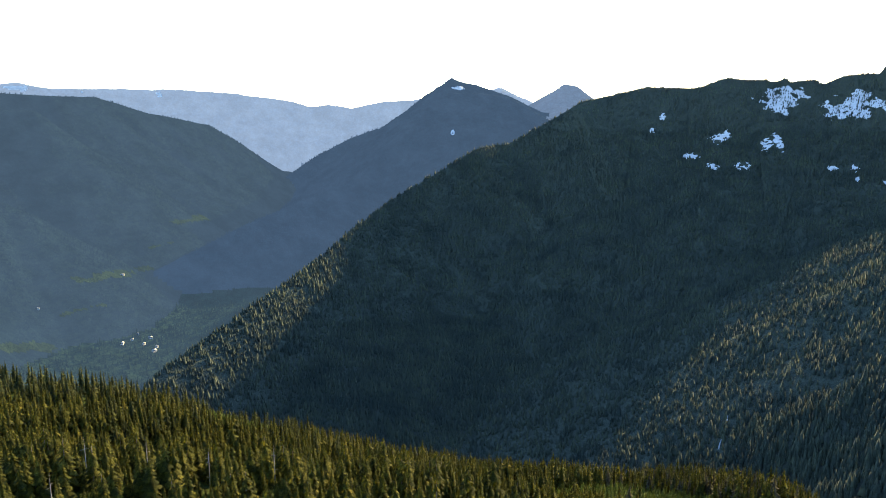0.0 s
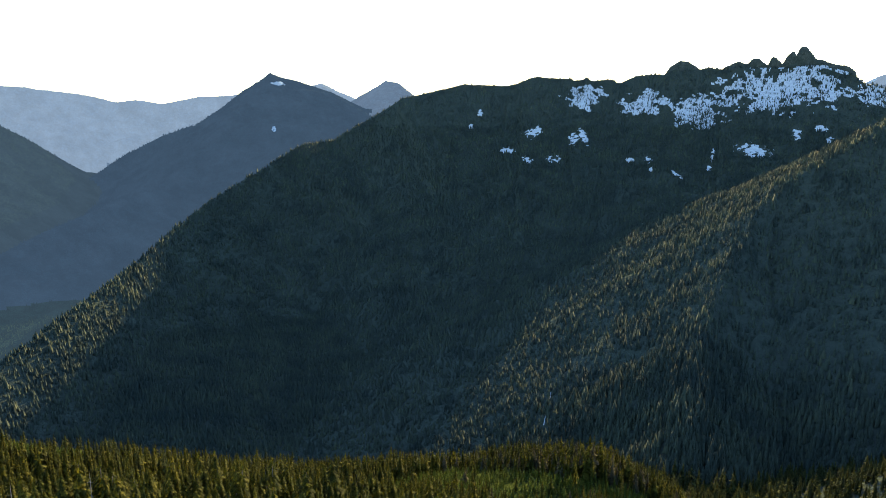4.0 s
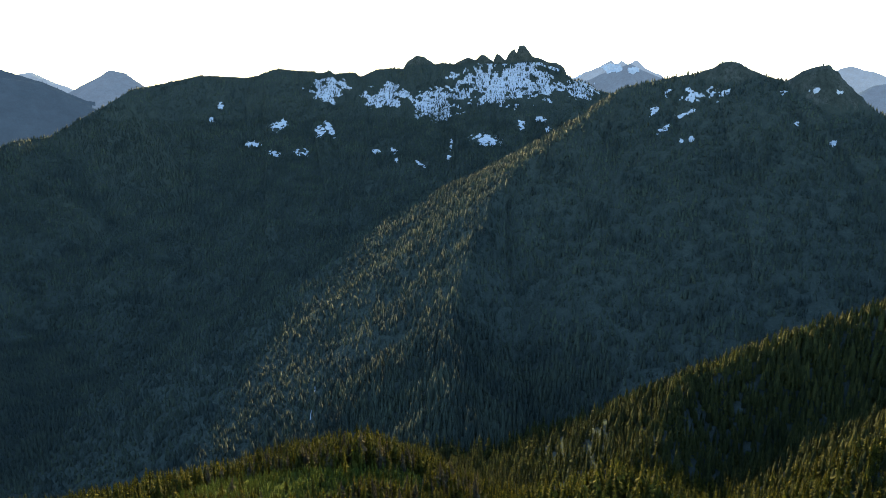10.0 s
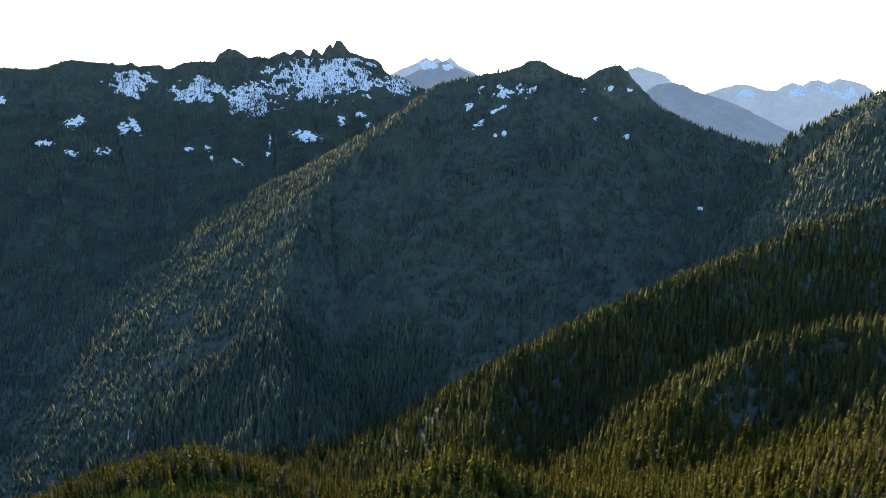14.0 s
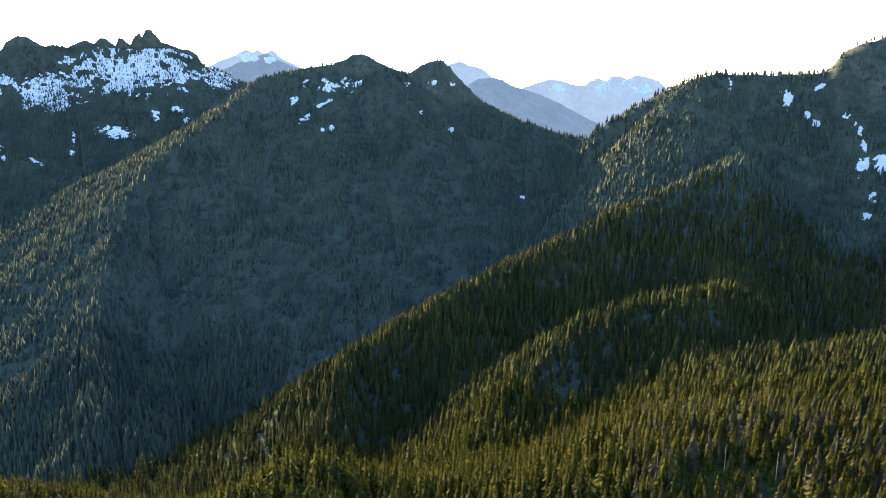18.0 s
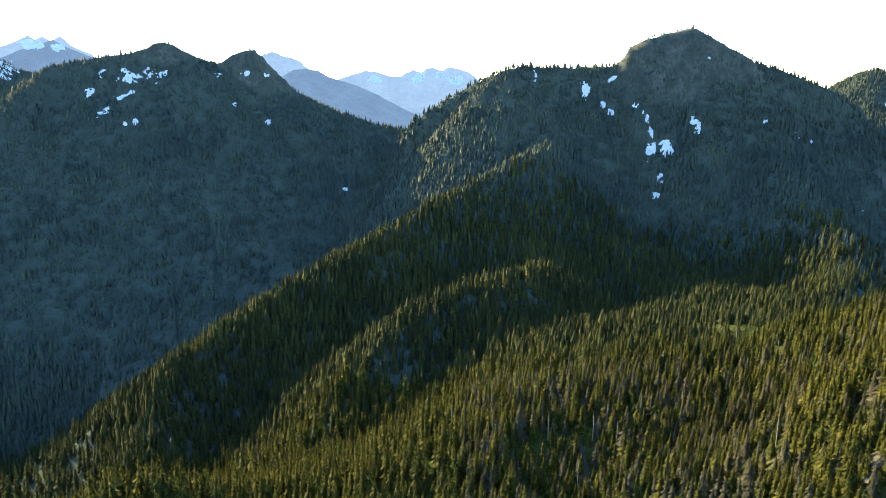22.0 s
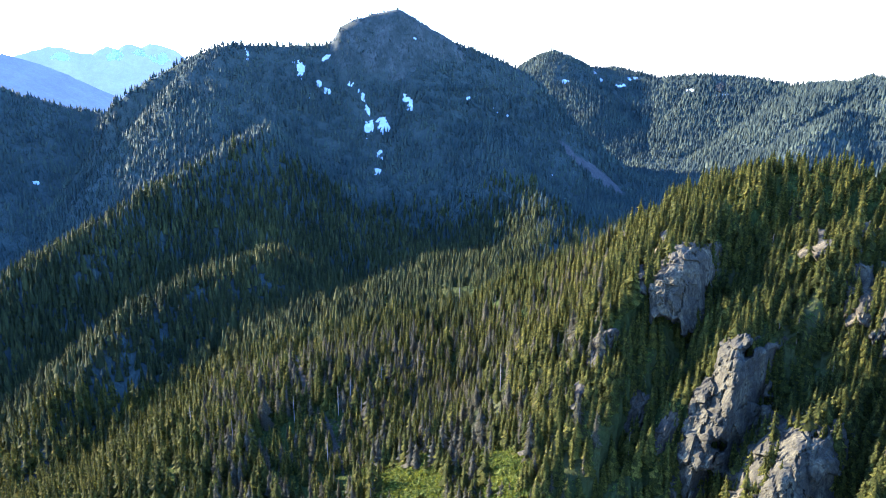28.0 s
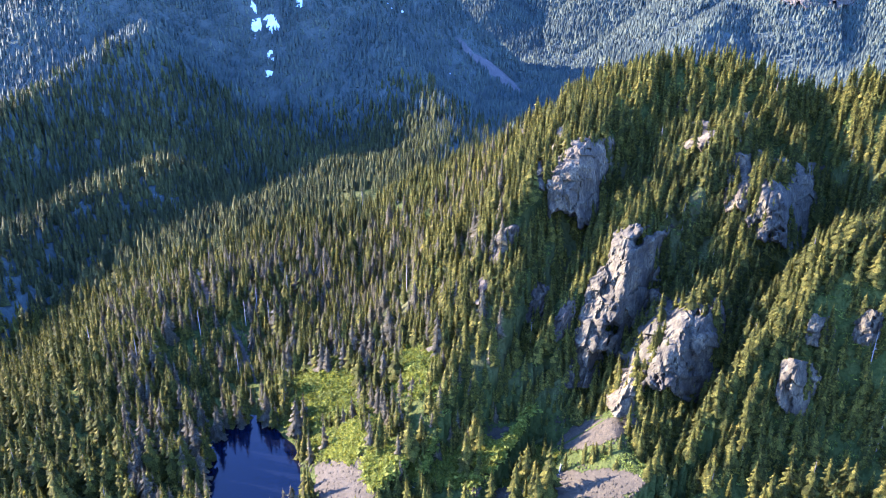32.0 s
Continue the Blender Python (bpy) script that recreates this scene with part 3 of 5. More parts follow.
# a range keeps a strip of its far side
for nearer in ("hills", "hazy", "pale", "snowy"):
    k_ = KINDS.index(nearer)
    for _ in range(2):
        strip = (face_kind[:, :-1] == k_) & np.isin(face_kind[:, 1:], [KINDS.index(v) for v in ("far", "pale", "hazy", "hills", "valley") if v != nearer])
        strip &= gz[:, 2:] < gz[:, 1:-1]
        face_kind[:, 1:][strip] = k_
face_kind = face_kind.ravel()
LOOK = {
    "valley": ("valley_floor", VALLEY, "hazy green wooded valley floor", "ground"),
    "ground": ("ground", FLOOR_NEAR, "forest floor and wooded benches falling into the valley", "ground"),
    "far": ("distant_range", RANGE_FAR, "hazy pale blue distant mountain range with snowfields", "mountain range"),
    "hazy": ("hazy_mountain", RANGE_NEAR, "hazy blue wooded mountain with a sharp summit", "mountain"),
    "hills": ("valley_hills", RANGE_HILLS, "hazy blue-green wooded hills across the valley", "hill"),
    "snowy": ("snowy_mountain", FLOOR_HAZED, "long dark wooded mountain with snowfields under rocky spires", "mountain"),
    "middle": ("middle_mountain", FLOOR_HAZED, "dark wooded mountain with rocky top and snow streaks", "mountain"),
    "wooded": ("wooded_mountain", FLOOR_HAZED, "steep conifer-covered mountain with a snow gully", "mountain"),
    "behind": ("wooded_ridge", FLOOR_HAZED, "long wooded ridge with small snow patches below its crest", "mountain"),
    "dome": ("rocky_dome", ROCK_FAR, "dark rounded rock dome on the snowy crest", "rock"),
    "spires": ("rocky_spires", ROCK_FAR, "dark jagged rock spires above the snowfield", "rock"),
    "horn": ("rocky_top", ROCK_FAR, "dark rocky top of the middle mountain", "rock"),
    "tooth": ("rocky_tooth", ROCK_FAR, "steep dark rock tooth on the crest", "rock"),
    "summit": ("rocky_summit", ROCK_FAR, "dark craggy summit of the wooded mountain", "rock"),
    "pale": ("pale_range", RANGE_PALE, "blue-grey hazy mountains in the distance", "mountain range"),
    "foot": ("lower_slopes", FLOOR_HAZED, "wooded ground at the foot of the mountains", "ground"),
    "craggy": ("craggy_hill", FLOOR_NEAR, "sunlit wooded hill with grey rock cliffs above the lake", "hill"),
}
LAND = {}
for index, label in enumerate(KINDS):
    chosen = quads[face_kind == index]
    used, back = np.unique(chosen, return_inverse=True)
    name_, mat_, words, sort_ = LOOK[label]
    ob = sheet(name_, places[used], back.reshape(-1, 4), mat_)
    ob.data.shade_smooth()
    LAND[label] = tagged(ob, words, sort_, kind="structure")

# ---------------------------------------------------------------- what lies on the land
rise = np.degrees(np.arctan2(gz - EYE_Z, rr))


def ground_at(bearing, height):
    """The first place of the land that a sight line from the lookout meets, by bearing and angle above the level."""
    i = int(np.argmin(np.abs(bearings - radians(bearing))))
    j = max(int(np.argmax(rise[i] >= height)), 1)
    f_ = (height - rise[i, j - 1]) / (rise[i, j] - rise[i, j - 1] + 1e-9)
    r_ = reach[j - 1] + f_ * (reach[j] - reach[j - 1])
    return r_ * math.sin(radians(bearing)), r_ * math.cos(radians(bearing)), gz[i, j - 1] + f_ * (gz[i, j] - gz[i, j - 1]), r_


COVERS = []
CLEARINGS = []


def inside(cover_, b, h):
    """Above 0 inside an oval of bearings and angles, 1 at its middle."""
    b0, h0, wide, tall_, lean = cover_
    c, s = math.cos(radians(lean)), math.sin(radians(lean))
    db, dh = b - b0, h - h0
    return 1 - ((db * c + dh * s) / (wide / 2)) ** 2 - ((-db * s + dh * c) / (tall_ / 2)) ** 2


def cover(name, owner, ovals, mat, lift, cell, grain, ragged, words="", gap=0.0, seed=3, trees_out=True):
    """A layer lying on the land (snow, scree, herbs), cut to ragged ovals and draped over the relief."""
    vs, fs, n0 = [], [], 0
    for k, (b0, h0, wide, tall_, lean) in enumerate(ovals):
        span = max(wide, tall_) if lean else wide
        x0, y0, z0, r0 = ground_at(b0, h0)
        up = max(wide, tall_) if lean else tall_
        near = ground_at(b0, h0 - 0.6 * up)[3]
        far = ground_at(b0, h0 + 0.6 * up)[3]
        limit = r0 + 3.5 * max(r0 - near, 20)
        far = min(limit if far < r0 else far, limit, 4800)
        near, far = min(near, r0 - 4), max(far, r0 + 4)
        nb_ = int(min(max(radians(span * 1.3) * r0 / cell, 4), 260))
        nr_ = int(min(max((far - near) / cell, 4), 260))
        b_, r_ = np.meshgrid(np.linspace(b0 - 0.65 * span, b0 + 0.65 * span, nb_), np.linspace(near, far, nr_), indexing="ij")
        x_, y_ = r_ * np.sin(np.radians(b_)), r_ * np.cos(np.radians(b_))
        z_, k_, _ = (v.reshape(x_.shape) for v in land(x_.ravel(), y_.ravel()))
        z_ = z_ + lift
        h_ = np.degrees(np.arctan2(z_ - EYE_Z, r_))
        keep = inside((b0, h0, wide, tall_, lean), b_, h_) + ragged * fbm(x_ / grain, y_ / grain, 4, seed + k) > gap
        keep &= ~np.isin(k_, [KINDS.index(v) for v in ("spires", "dome", "horn")])
        q = keep[:-1, :-1] & keep[1:, :-1] & keep[1:, 1:] & keep[:-1, 1:]
        i_, j_ = np.where(q)
        if not len(i_):
            continue
        f_ = np.stack([i_ * nr_ + j_, i_ * nr_ + j_ + 1, (i_ + 1) * nr_ + j_ + 1, (i_ + 1) * nr_ + j_], 1)
        used, back = np.unique(f_, return_inverse=True)
        v_ = np.stack([x_, y_, z_], -1).reshape(-1, 3)[used]
        if name == "snow_patch":
            ob = sheet(name, v_, back.reshape(-1, 4), mat)
            ob.data.shade_smooth()
            ob.parent = owner
        else:
            vs.append(v_)
            fs.append(back.reshape(-1, 4) + n0)
            n0 += len(v_)
        if trees_out:
            part_ = 0.72 if name == "herb_slope" else 1.0
            COVERS.append((b0, h0, part_ * wide, part_ * tall_, lean))
            if name in ("scree", "herb_slope"):
                CLEARINGS.append((b0, h0, 0.85 * part_ * wide, 0.85 * part_ * tall_, lean))
    if vs:
        ob = sheet(name, np.concatenate(vs), np.concatenate(fs), mat)
        ob.data.shade_smooth()
        if owner:
            ob.parent = owner
            if words:
                tagged(ob, words)
        else:
            tagged(ob, words, name.replace("_", " "), kind="structure")
        return ob


# snow left in the hollows: bearing, angle, breadth and height in degrees, lean
cover("snowfield", LAND["snowy"], [(39.2, 1.95, 11.6, 3.7, 3), (33.2, 0.3, 4.2, 2.5, 0), (29.5, 0.96, 3.7, 2.0, 0), (25.0, 1.5, 3.1, 1.9, 0), (44.8, 1.4, 2.4, 1.5, 0)], SNOW, 1.2, 2.6, 24, 1.5, "old white snowfield broken by rocks and trees", 0.25, 7, False)
cover("snow_patch", LAND["snowy"], [(21.1, -1.2, 1.6, 0.8, 20), (24.3, -1.7, 0.9, 1.0, 0), (25.0, -1.5, 0.6, 1.5, 25), (22.8, -3.35, 1.2, 0.7, 0), (19.05, -2.66, 1.2, 0.5, 0), (20.65, -3.4, 1.2, 0.5, -25), (37.3, -2.42, 2.6, 0.9, -8),
      (34.6, -2.8, 0.3, 1.0, 0), (34.5, -3.8, 0.6, 0.6, 0), (28.6, -3.3, 0.7, 0.4, 0), (29.9, -3.2, 0.7, 0.5, -30), (30.2, -4.0, 0.4, 0.4, 0), (32.1, -4.31, 1.2, 0.25, -35), (16.85, 0.35, 0.5, 0.6, 0),
      (16.15, -0.72, 0.5, 0.4, 0), (40.2, -1.2, 0.6, 1.3, 10), (41.6, -0.8, 1.0, 0.5, 0), (42.3, -1.6, 0.6, 0.4, 20)], SNOW, 1.2, 1.6, 10, 2.0, gap=0.3)
cover("snowfield", LAND["middle"], [(53.4, 1.1, 5.6, 1.3, 0)], SNOW, 1.2, 2.6, 16, 2.0, "thin snow streaks under a rocky crest", 0.62, 17, False)
cover("snow_patch", LAND["middle"], [(50.25, -0.2, 0.8, 0.9, 0), (52.4, -0.45, 1.6, 0.5, 25), (51.1, -1.5, 1.2, 0.5, 40), (52.4, -2.4, 0.5, 0.5, 0), (53.1, -2.3, 0.4, 0.6, 0), (61.2, 1.2, 1.4, 0.4, -5), (62.6, 1.1, 0.5, 0.5, 0),
      (59.1, 1.1, 0.5, 0.4, 0), (60.2, -1.1, 0.5, 0.3, 0), (62.6, -2.46, 0.6, 0.5, 0), (68.25, -7.75, 0.9, 0.3, 0)], SNOW, 1.2, 1.4, 9, 2.0, gap=0.3)
cover("snow_patch", LAND["wooded"], [(83.45, 1.1, 0.4, 0.9, 0), (87.3, -0.1, 0.9, 1.5, 15), (89.3, 0.8, 0.8, 0.35, 30), (88.7, -1.1, 0.5, 0.9, 0), (89.3, -1.7, 0.7, 0.7, 0), (88.0, -1.9, 0.3, 0.8, 0), (91.05, -1.15, 0.8, 0.5, -35), (92.0, -2.1, 0.4, 1.2, 25),
      (92.4, -3.2, 0.5, 1.0, 10), (92.5, -4.4, 0.8, 1.8, 0), (93.6, -4.4, 1.2, 1.2, -20), (93.3, -6.73, 0.5, 0.9, 0), (93.1, -8.0, 0.7, 0.9, 0), (95.6, -2.6, 0.8, 1.6, 30), (100.4, -2.3, 0.5, 0.35, 0), (96.2, 2.24, 0.4, 0.25, 0), (102.7, -3.2, 0.6, 0.4, -40),
      (103.4, -3.7, 0.6, 0.4, -40), (107.1, -8.3, 0.5, 0.3, 0)], SNOW, 0.9, 0.9, 6, 2.0, gap=0.32)
cover("snow_patch", LAND["behind"], [(110.2, -0.2, 0.5, 0.4, 0), (112.15, -1.3, 1.0, 0.6, 0), (110.7, -0.9, 0.4, 0.5, 0), (107.85, -1.0, 0.8, 0.4, 0), (117.1, -1.6, 0.9, 0.3, 0), (119.5, -1.9, 0.9, 0.25, 0), (113.1, -0.75, 1.6, 0.35, 0)], SNOW, 1.2, 1.5, 8, 2.0, gap=0.3)
cover("snow_patch", LAND["hazy"], [(1.2, 2.5, 1.2, 0.35, 0), (0.7, -0.95, 0.4, 0.5, 0)], SNOW, 1.5, 3.0, 14, 0.8, trees_out=False)
cover("snow_patch", LAND["far"], [(-30.5, 2.1, 2.2, 0.4, 0), (-21.4, 1.8, 0.7, 0.5, 0), (-26.5, 1.9, 0.4, 0.3, 0), (70.85, 0.8, 1.3, 0.6, 0), (74.3, 0.9, 1.2, 0.8, 20), (76.0, 1.1, 1.2, 0.5, -20), (77.3, 0.7, 1.4, 0.9, 0), (47.0, 3.0, 1.6, 0.7, 0), (48.6, 2.9, 0.9, 0.6, 0)], SNOW, 2.0, 5.0, 30, 1.3, trees_out=False)
# a pale talus streak on the far flank
cover("talus", LAND["wooded"], [(110.6, -8.0, 6.4, 0.8, -36), (108.2, -6.0, 1.8, 0.4, -40)], TALUS, 0.7, 3.0, 20, 0.7, "pale tan talus streak")
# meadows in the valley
cover("meadow", LAND["valley"], [(-19.7, -7.5, 3.4, 0.6, 5), (-25.6, -11.2, 5.0, 0.8, 4), (-31.6, -15.8, 4.0, 1.2, 0), (-28, -13.6, 4.0, 0.6, 6), (-22.3, -9.3, 2.0, 0.4, 10)], MEADOW, 1.0, 6.0, 45, 2.2, "hazy pale green meadows on the valley floor")
# scree and herbs round the lake
cover("scree", None, [(97.0, -39.6, 8.4, 4.4, 0), (121.4, -35.6, 8.4, 2.0, 20), (121.0, -39.6, 11.0, 2.4, 8), (111.5, -40.9, 6.0, 1.6, 0), (112.2, -37.6, 4.4, 3.4, 30)], SCREE, 0.35, 1.0, 12, 0.9, "grey-brown scree fans below the cliffs, beside the lake")
cover("herb_slope", None, [(95.4, -33.2, 8.4, 4.4, -15), (104.0, -31.6, 5.6, 3.0, 10), (97.0, -36.8, 5.4, 2.4, 10), (101.0, -39.4, 3.4, 2.6, 0), (107.0, -39.4, 6.0, 1.8, 12), (112.4, -38.3, 7.6, 1.5, 22)], HERB, 0.3, 1.0, 14, 0.9, "bright green herbs and low brush on the avalanche slope")
# a washed-out stream bed between the trees
cover("stream_bed", None, [(86.3, -24.4, 0.75, 4.6, 16), (88.7, -29.4, 0.7, 5.2, 18), (90.2, -32.6, 0.7, 2.0, 20)], SCREE, 0.3, 0.8, 8, 0.5, "pale gravel bed of a small stream through the forest")
# the lake
water = np.array([(LAKE[0] + 1.25 * LAKE[2] * math.cos(a), LAKE[1] + 1.25 * LAKE[3] * math.sin(a), -1.6) for a in np.linspace(0, 2 * math.pi, 48, endpoint=False)])
lake_ob = sheet("lake", np.concatenate([[(LAKE[0], LAKE[1], -1.6)], water]), np.array([(0, 1 + k, 1 + (k + 1) % 48) for k in range(48)]), WATER)
tagged(lake_ob, "small dark blue mountain lake under the cliffs", "lake", kind="structure")


LIFTED = np.maximum.accumulate(rise, axis=1)


def facets(u, v, wide, tall_, seed):
    """Broken rock: tilted flat blocks of uneven outline, about -1 to 1."""
    p, q = u / wide, v / tall_
    ip, iq = np.floor(p), np.floor(q)
    best, out = np.full(u.shape, 9.0), np.zeros(u.shape)
    for a in (-1, 0, 1):
        for b in (-1, 0, 1):
            ca, cb = ip + a, iq + b
            dp, dq = p - ca - hashed(ca, cb, seed), q - cb - hashed(ca, cb, seed + 7)
            d = np.abs(dp) + np.abs(dq) * 0.9
            f_ = 1.3 * hashed(ca, cb, seed + 13) - 0.65 + 2.6 * (hashed(ca, cb, seed + 19) - 0.5) * dp + 1.2 * (hashed(ca, cb, seed + 23) - 0.6) * dq
            out = np.where(d < best, f_, out)
            best = np.minimum(d, best)
    return out


def crag(b0, h0, wide, tall_, lean, proud, mat, words, seed, cell=0.8, group="cliffs of the craggy hill", bare=0.34):
    """A cliff: jointed rock standing proud of the slope by some metres, its ragged rim sunk into the ground."""
    r0 = ground_at(b0, h0)[3]
    far_ = r0 / math.cos(radians(h0))
    nu, nv = int(radians(wide) * far_ * 1.2 / cell), int(radians(tall_) * far_ * 1.2 / cell)
    u, v = np.meshgrid(np.linspace(-0.6, 0.6, nu), np.linspace(-0.6, 0.6, nv), indexing="ij")
    b_, h_ = b0 + u * wide + lean * v * tall_, h0 + v * tall_
    r_ = np.empty(b_.shape)
    for k in range(nu):
        for q in range(nv):
            i = int(np.searchsorted(bearings, radians(b_[k, q] - 0.11)))
            r_[k, q] = np.interp(h_[k, q], LIFTED[i], reach)
    hill_ = r_.copy()
    # keep to one leaning plane of rock
    fit_ = np.stack([np.ones(u.size), u.ravel(), v.ravel()], 1)
    plane = (fit_ @ np.linalg.lstsq(fit_, np.clip(r_, r0 - 40, r0 + 40).ravel(), rcond=None)[0]).reshape(u.shape)
    r_ = np.clip(r_, plane - 14, plane + 14)
    # smooth the range so that the face stays in one piece
    for _ in range(24):
        pad = np.pad(r_, 1, mode="edge")
        r_ = (pad[:-2, 1:-1] + pad[2:, 1:-1] + pad[1:-1, :-2] + pad[1:-1, 2:] + 2 * r_) / 6
    r_ = np.minimum(r_, hill_)
    for _ in range(4):
        pad = np.pad(r_, 1, mode="edge")
        r_ = (pad[:-2, 1:-1] + pad[2:, 1:-1] + pad[1:-1, :-2] + pad[1:-1, 2:] + 2 * r_) / 6
    su, sv = u * radians(wide) * far_, v * radians(tall_) * far_
    warp = 1.1 * fbm(su / 16 + seed, sv / 22, 3, seed)
    joints = 1.35 * facets(su + 2 * warp, sv, 11, 13, seed) + 0.42 * facets(su + 0.2 * sv, sv, 5, 6, seed + 1) + 0.16 * facets(su, sv, 2.2, 2.7, seed + 2)
    cracks = np.clip(0.12 - np.abs(fbm(su / 7 + 9 + seed, sv / 16, 4, seed + 3)), 0, 1) / 0.12
    clefts = np.clip(0.16 - np.abs(fbm(su / 15 + 0.35 * sv / 15 + seed, sv / 40, 3, seed + 6)), 0, 1) / 0.16
    rim = 1 - (2 * u) ** 4 - (2 * v) ** 4 + (0.4 + 1.9 * np.clip(2 * np.maximum(np.abs(u), np.abs(v)), 0, 1)) * fbm(su / 9, sv / 11, 5, seed + 4)
    edge_ = -0.02 + 0.14 * fbm(sv / 14 + seed, 0 * sv, 3, seed + 8)
    prow = np.clip(np.where(u < edge_, 1 - (edge_ - u) / 0.66, 1 - (u - edge_) / 0.4), -0.2, 1)
    stand = min(0.4 * radians(wide) * far_, 15.0)
    body = np.clip(rim * 3 + 0.3, 0, 1)
    out = 0.4 * proud * np.clip(rim * 3.2, -0.6, 1) + stand * prow * body + 2.4 * joints * body + 0.5 * fbm(su / 4, sv / 5, 4, seed + 5) - 1.8 * cracks - 2.4 * clefts * body
    keep = rim > -0.12
    out = np.where(keep, out, -2.5)
    r_ = r_ - out
    # the upper part leans back less than the hill: an overhang of shade below it
    r_ = r_ - np.clip(rim, 0, 1) * proud * 0.5 * (v + 0.3)
    # no soil shows through the face
    r_ = np.where(rim > 0.05, np.minimum(r_, hill_ - 0.4), r_)
    x_, y_ = r_ * np.sin(np.radians(b_)), r_ * np.cos(np.radians(b_))
    z_ = EYE_Z + r_ * np.tan(np.radians(h_))
    q = keep[:-1, :-1] & keep[1:, :-1] & keep[1:, 1:] & keep[:-1, 1:]
    i_, j_ = np.where(q)
    f_ = np.stack([i_ * nv + j_, (i_ + 1) * nv + j_, (i_ + 1) * nv + j_ + 1, i_ * nv + j_ + 1], 1)
    used, back = np.unique(f_, return_inverse=True)
    ob = sheet("rock_cliff", np.stack([x_, y_, z_], -1).reshape(-1, 3)[used], back.reshape(-1, 4), mat)
    ob.data.shade_flat()
    tagged(ob, words, "cliff", group)
    COVERS.append((b0, h0, bare * wide, (bare + 0.05) * tall_, 0))
    CLEARINGS.append((b0, h0, (bare - 0.1) * wide, (bare - 0.05) * tall_, 0))
    return ob


GREY = "grey jointed rock cliff standing out of the wooded hillside"
TAN = "sunlit tan and grey rock buttress above the trees"
DARKER = "brown weathered rock step among conifers"
for k, (b0, h0, wide, tall_, lean, proud, words) in enumerate([
        (117.6, -16.2, 5.6, 6.8, 0.0, 8, TAN), (114.7, -15.8, 2.2, 3.4, 0.0, 4, GREY), (122.4, -24.2, 5.6, 10.2, 0.2, 9, GREY), (127.4, -28.0, 8.6, 7.4, 0.1, 8, GREY), (119.8, -30.4, 2.8, 4.0, 0.2, 5, GREY),
        (130.4, -15.2, 3.0, 4.8, 0.1, 6, TAN), (133.5, -16.7, 4.4, 6.0, 0.0, 8, GREY), (127.3, -12.3, 3.0, 2.3, 0.1, 4, TAN), (129.8, -11.6, 1.8, 2.4, 0.0, 4, TAN), (136.8, -29.4, 3.0, 3.4, 0.1, 4, GREY), (137.7, -25.3, 2.0, 2.4, 0.0, 3, GREY),
        (111.9, -21.3, 2.6, 4.2, 0.2, 3, DARKER), (115.4, -26.1, 2.2, 3.4, 0.2, 4, DARKER), (123.4, -32.4, 3.4, 3.6, 0.3, 5, TAN), (113.2, -13.2, 1.3, 1.4, 0.0, 2, TAN),
        (110.2, -25.4, 1.8, 2.2, 0.2, 3, DARKER), (117.4, -27.6, 1.6, 3.4, 0.3, 3, DARKER), (141.0, -24.0, 2.0, 2.6, 0.1, 3, GREY), (125.6, -10.0, 1.5, 1.1, 0.0, 2, GREY), (116.2, -11.9, 1.2, 1.2, 0.0, 2, TAN)]):
    crag(b0, h0, wide, tall_, lean, proud, ROCK_DARK if words == DARKER else ROCK_LIGHT if words == TAN else ROCK, words, 50 + k)
# bare rock high on the ridge behind
for k, (b0, h0, wide, tall_) in enumerate([(131.7, -1.6, 2.8, 2.7), (134.6, -1.9, 2.6, 2.0), (130.3, -0.9, 1.0, 1.3), (119.3, -1.3, 0.7, 0.8)]):
    crag(b0, h0, wide, tall_, -0.3, 7, ROCK_DARK, "bare reddish-brown rock face below the wooded crest", 90 + k, 2.2, "rock faces of the ridge behind", 1.0)

# ---------------------------------------------------------------- trees
def conifer(tiers, points, slim, seed, droop=0.35, start=0.12):
    """Crown of a conifer one unit high: whorls of pointed boughs, each ring drooping from the stem."""
    rnd = random.Random(seed)
    verts, faces = [], []
    for k in range(tiers):
        f0 = k / tiers
        low_ = start + (1 - start) * f0
        tall = (1 - start) / tiers * (1.9 if k < tiers - 1 else 1.0)
        wide = slim * (1 - f0) ** 0.8 * rnd.uniform(0.85, 1.15) + 0.012
        turn = rnd.random() * 6.3
        n0 = len(verts)
        verts.append((rnd.uniform(-0.006, 0.006), rnd.uniform(-0.006, 0.006), min(low_ + tall, 1.0)))
        for j in range(2 * points):
            a = turn + math.pi * j / points
            r_ = wide * (rnd.uniform(0.75, 1.2) if j % 2 == 0 else rnd.uniform(0.45, 0.7))
            z_ = low_ + (0 if j % 2 == 0 else droop * wide) + rnd.uniform(-0.012, 0.012)
            verts.append((r_ * math.cos(a), r_ * math.sin(a), z_))
        for j in range(2 * points):
            faces.append((n0, n0 + 1 + j, n0 + 1 + (j + 1) % (2 * points)))
    return np.array(verts), np.array(faces)


def spread(count, near, far, b0, b1, seed):
    """Random places between two distances and two bearings, even by area."""
    rs = np.random.RandomState(seed)
    r_ = np.sqrt(rs.uniform(near ** 2, far ** 2, count))
    b_ = np.radians(rs.uniform(b0, b1, count))
    return r_ * np.sin(b_), r_ * np.cos(b_), rs


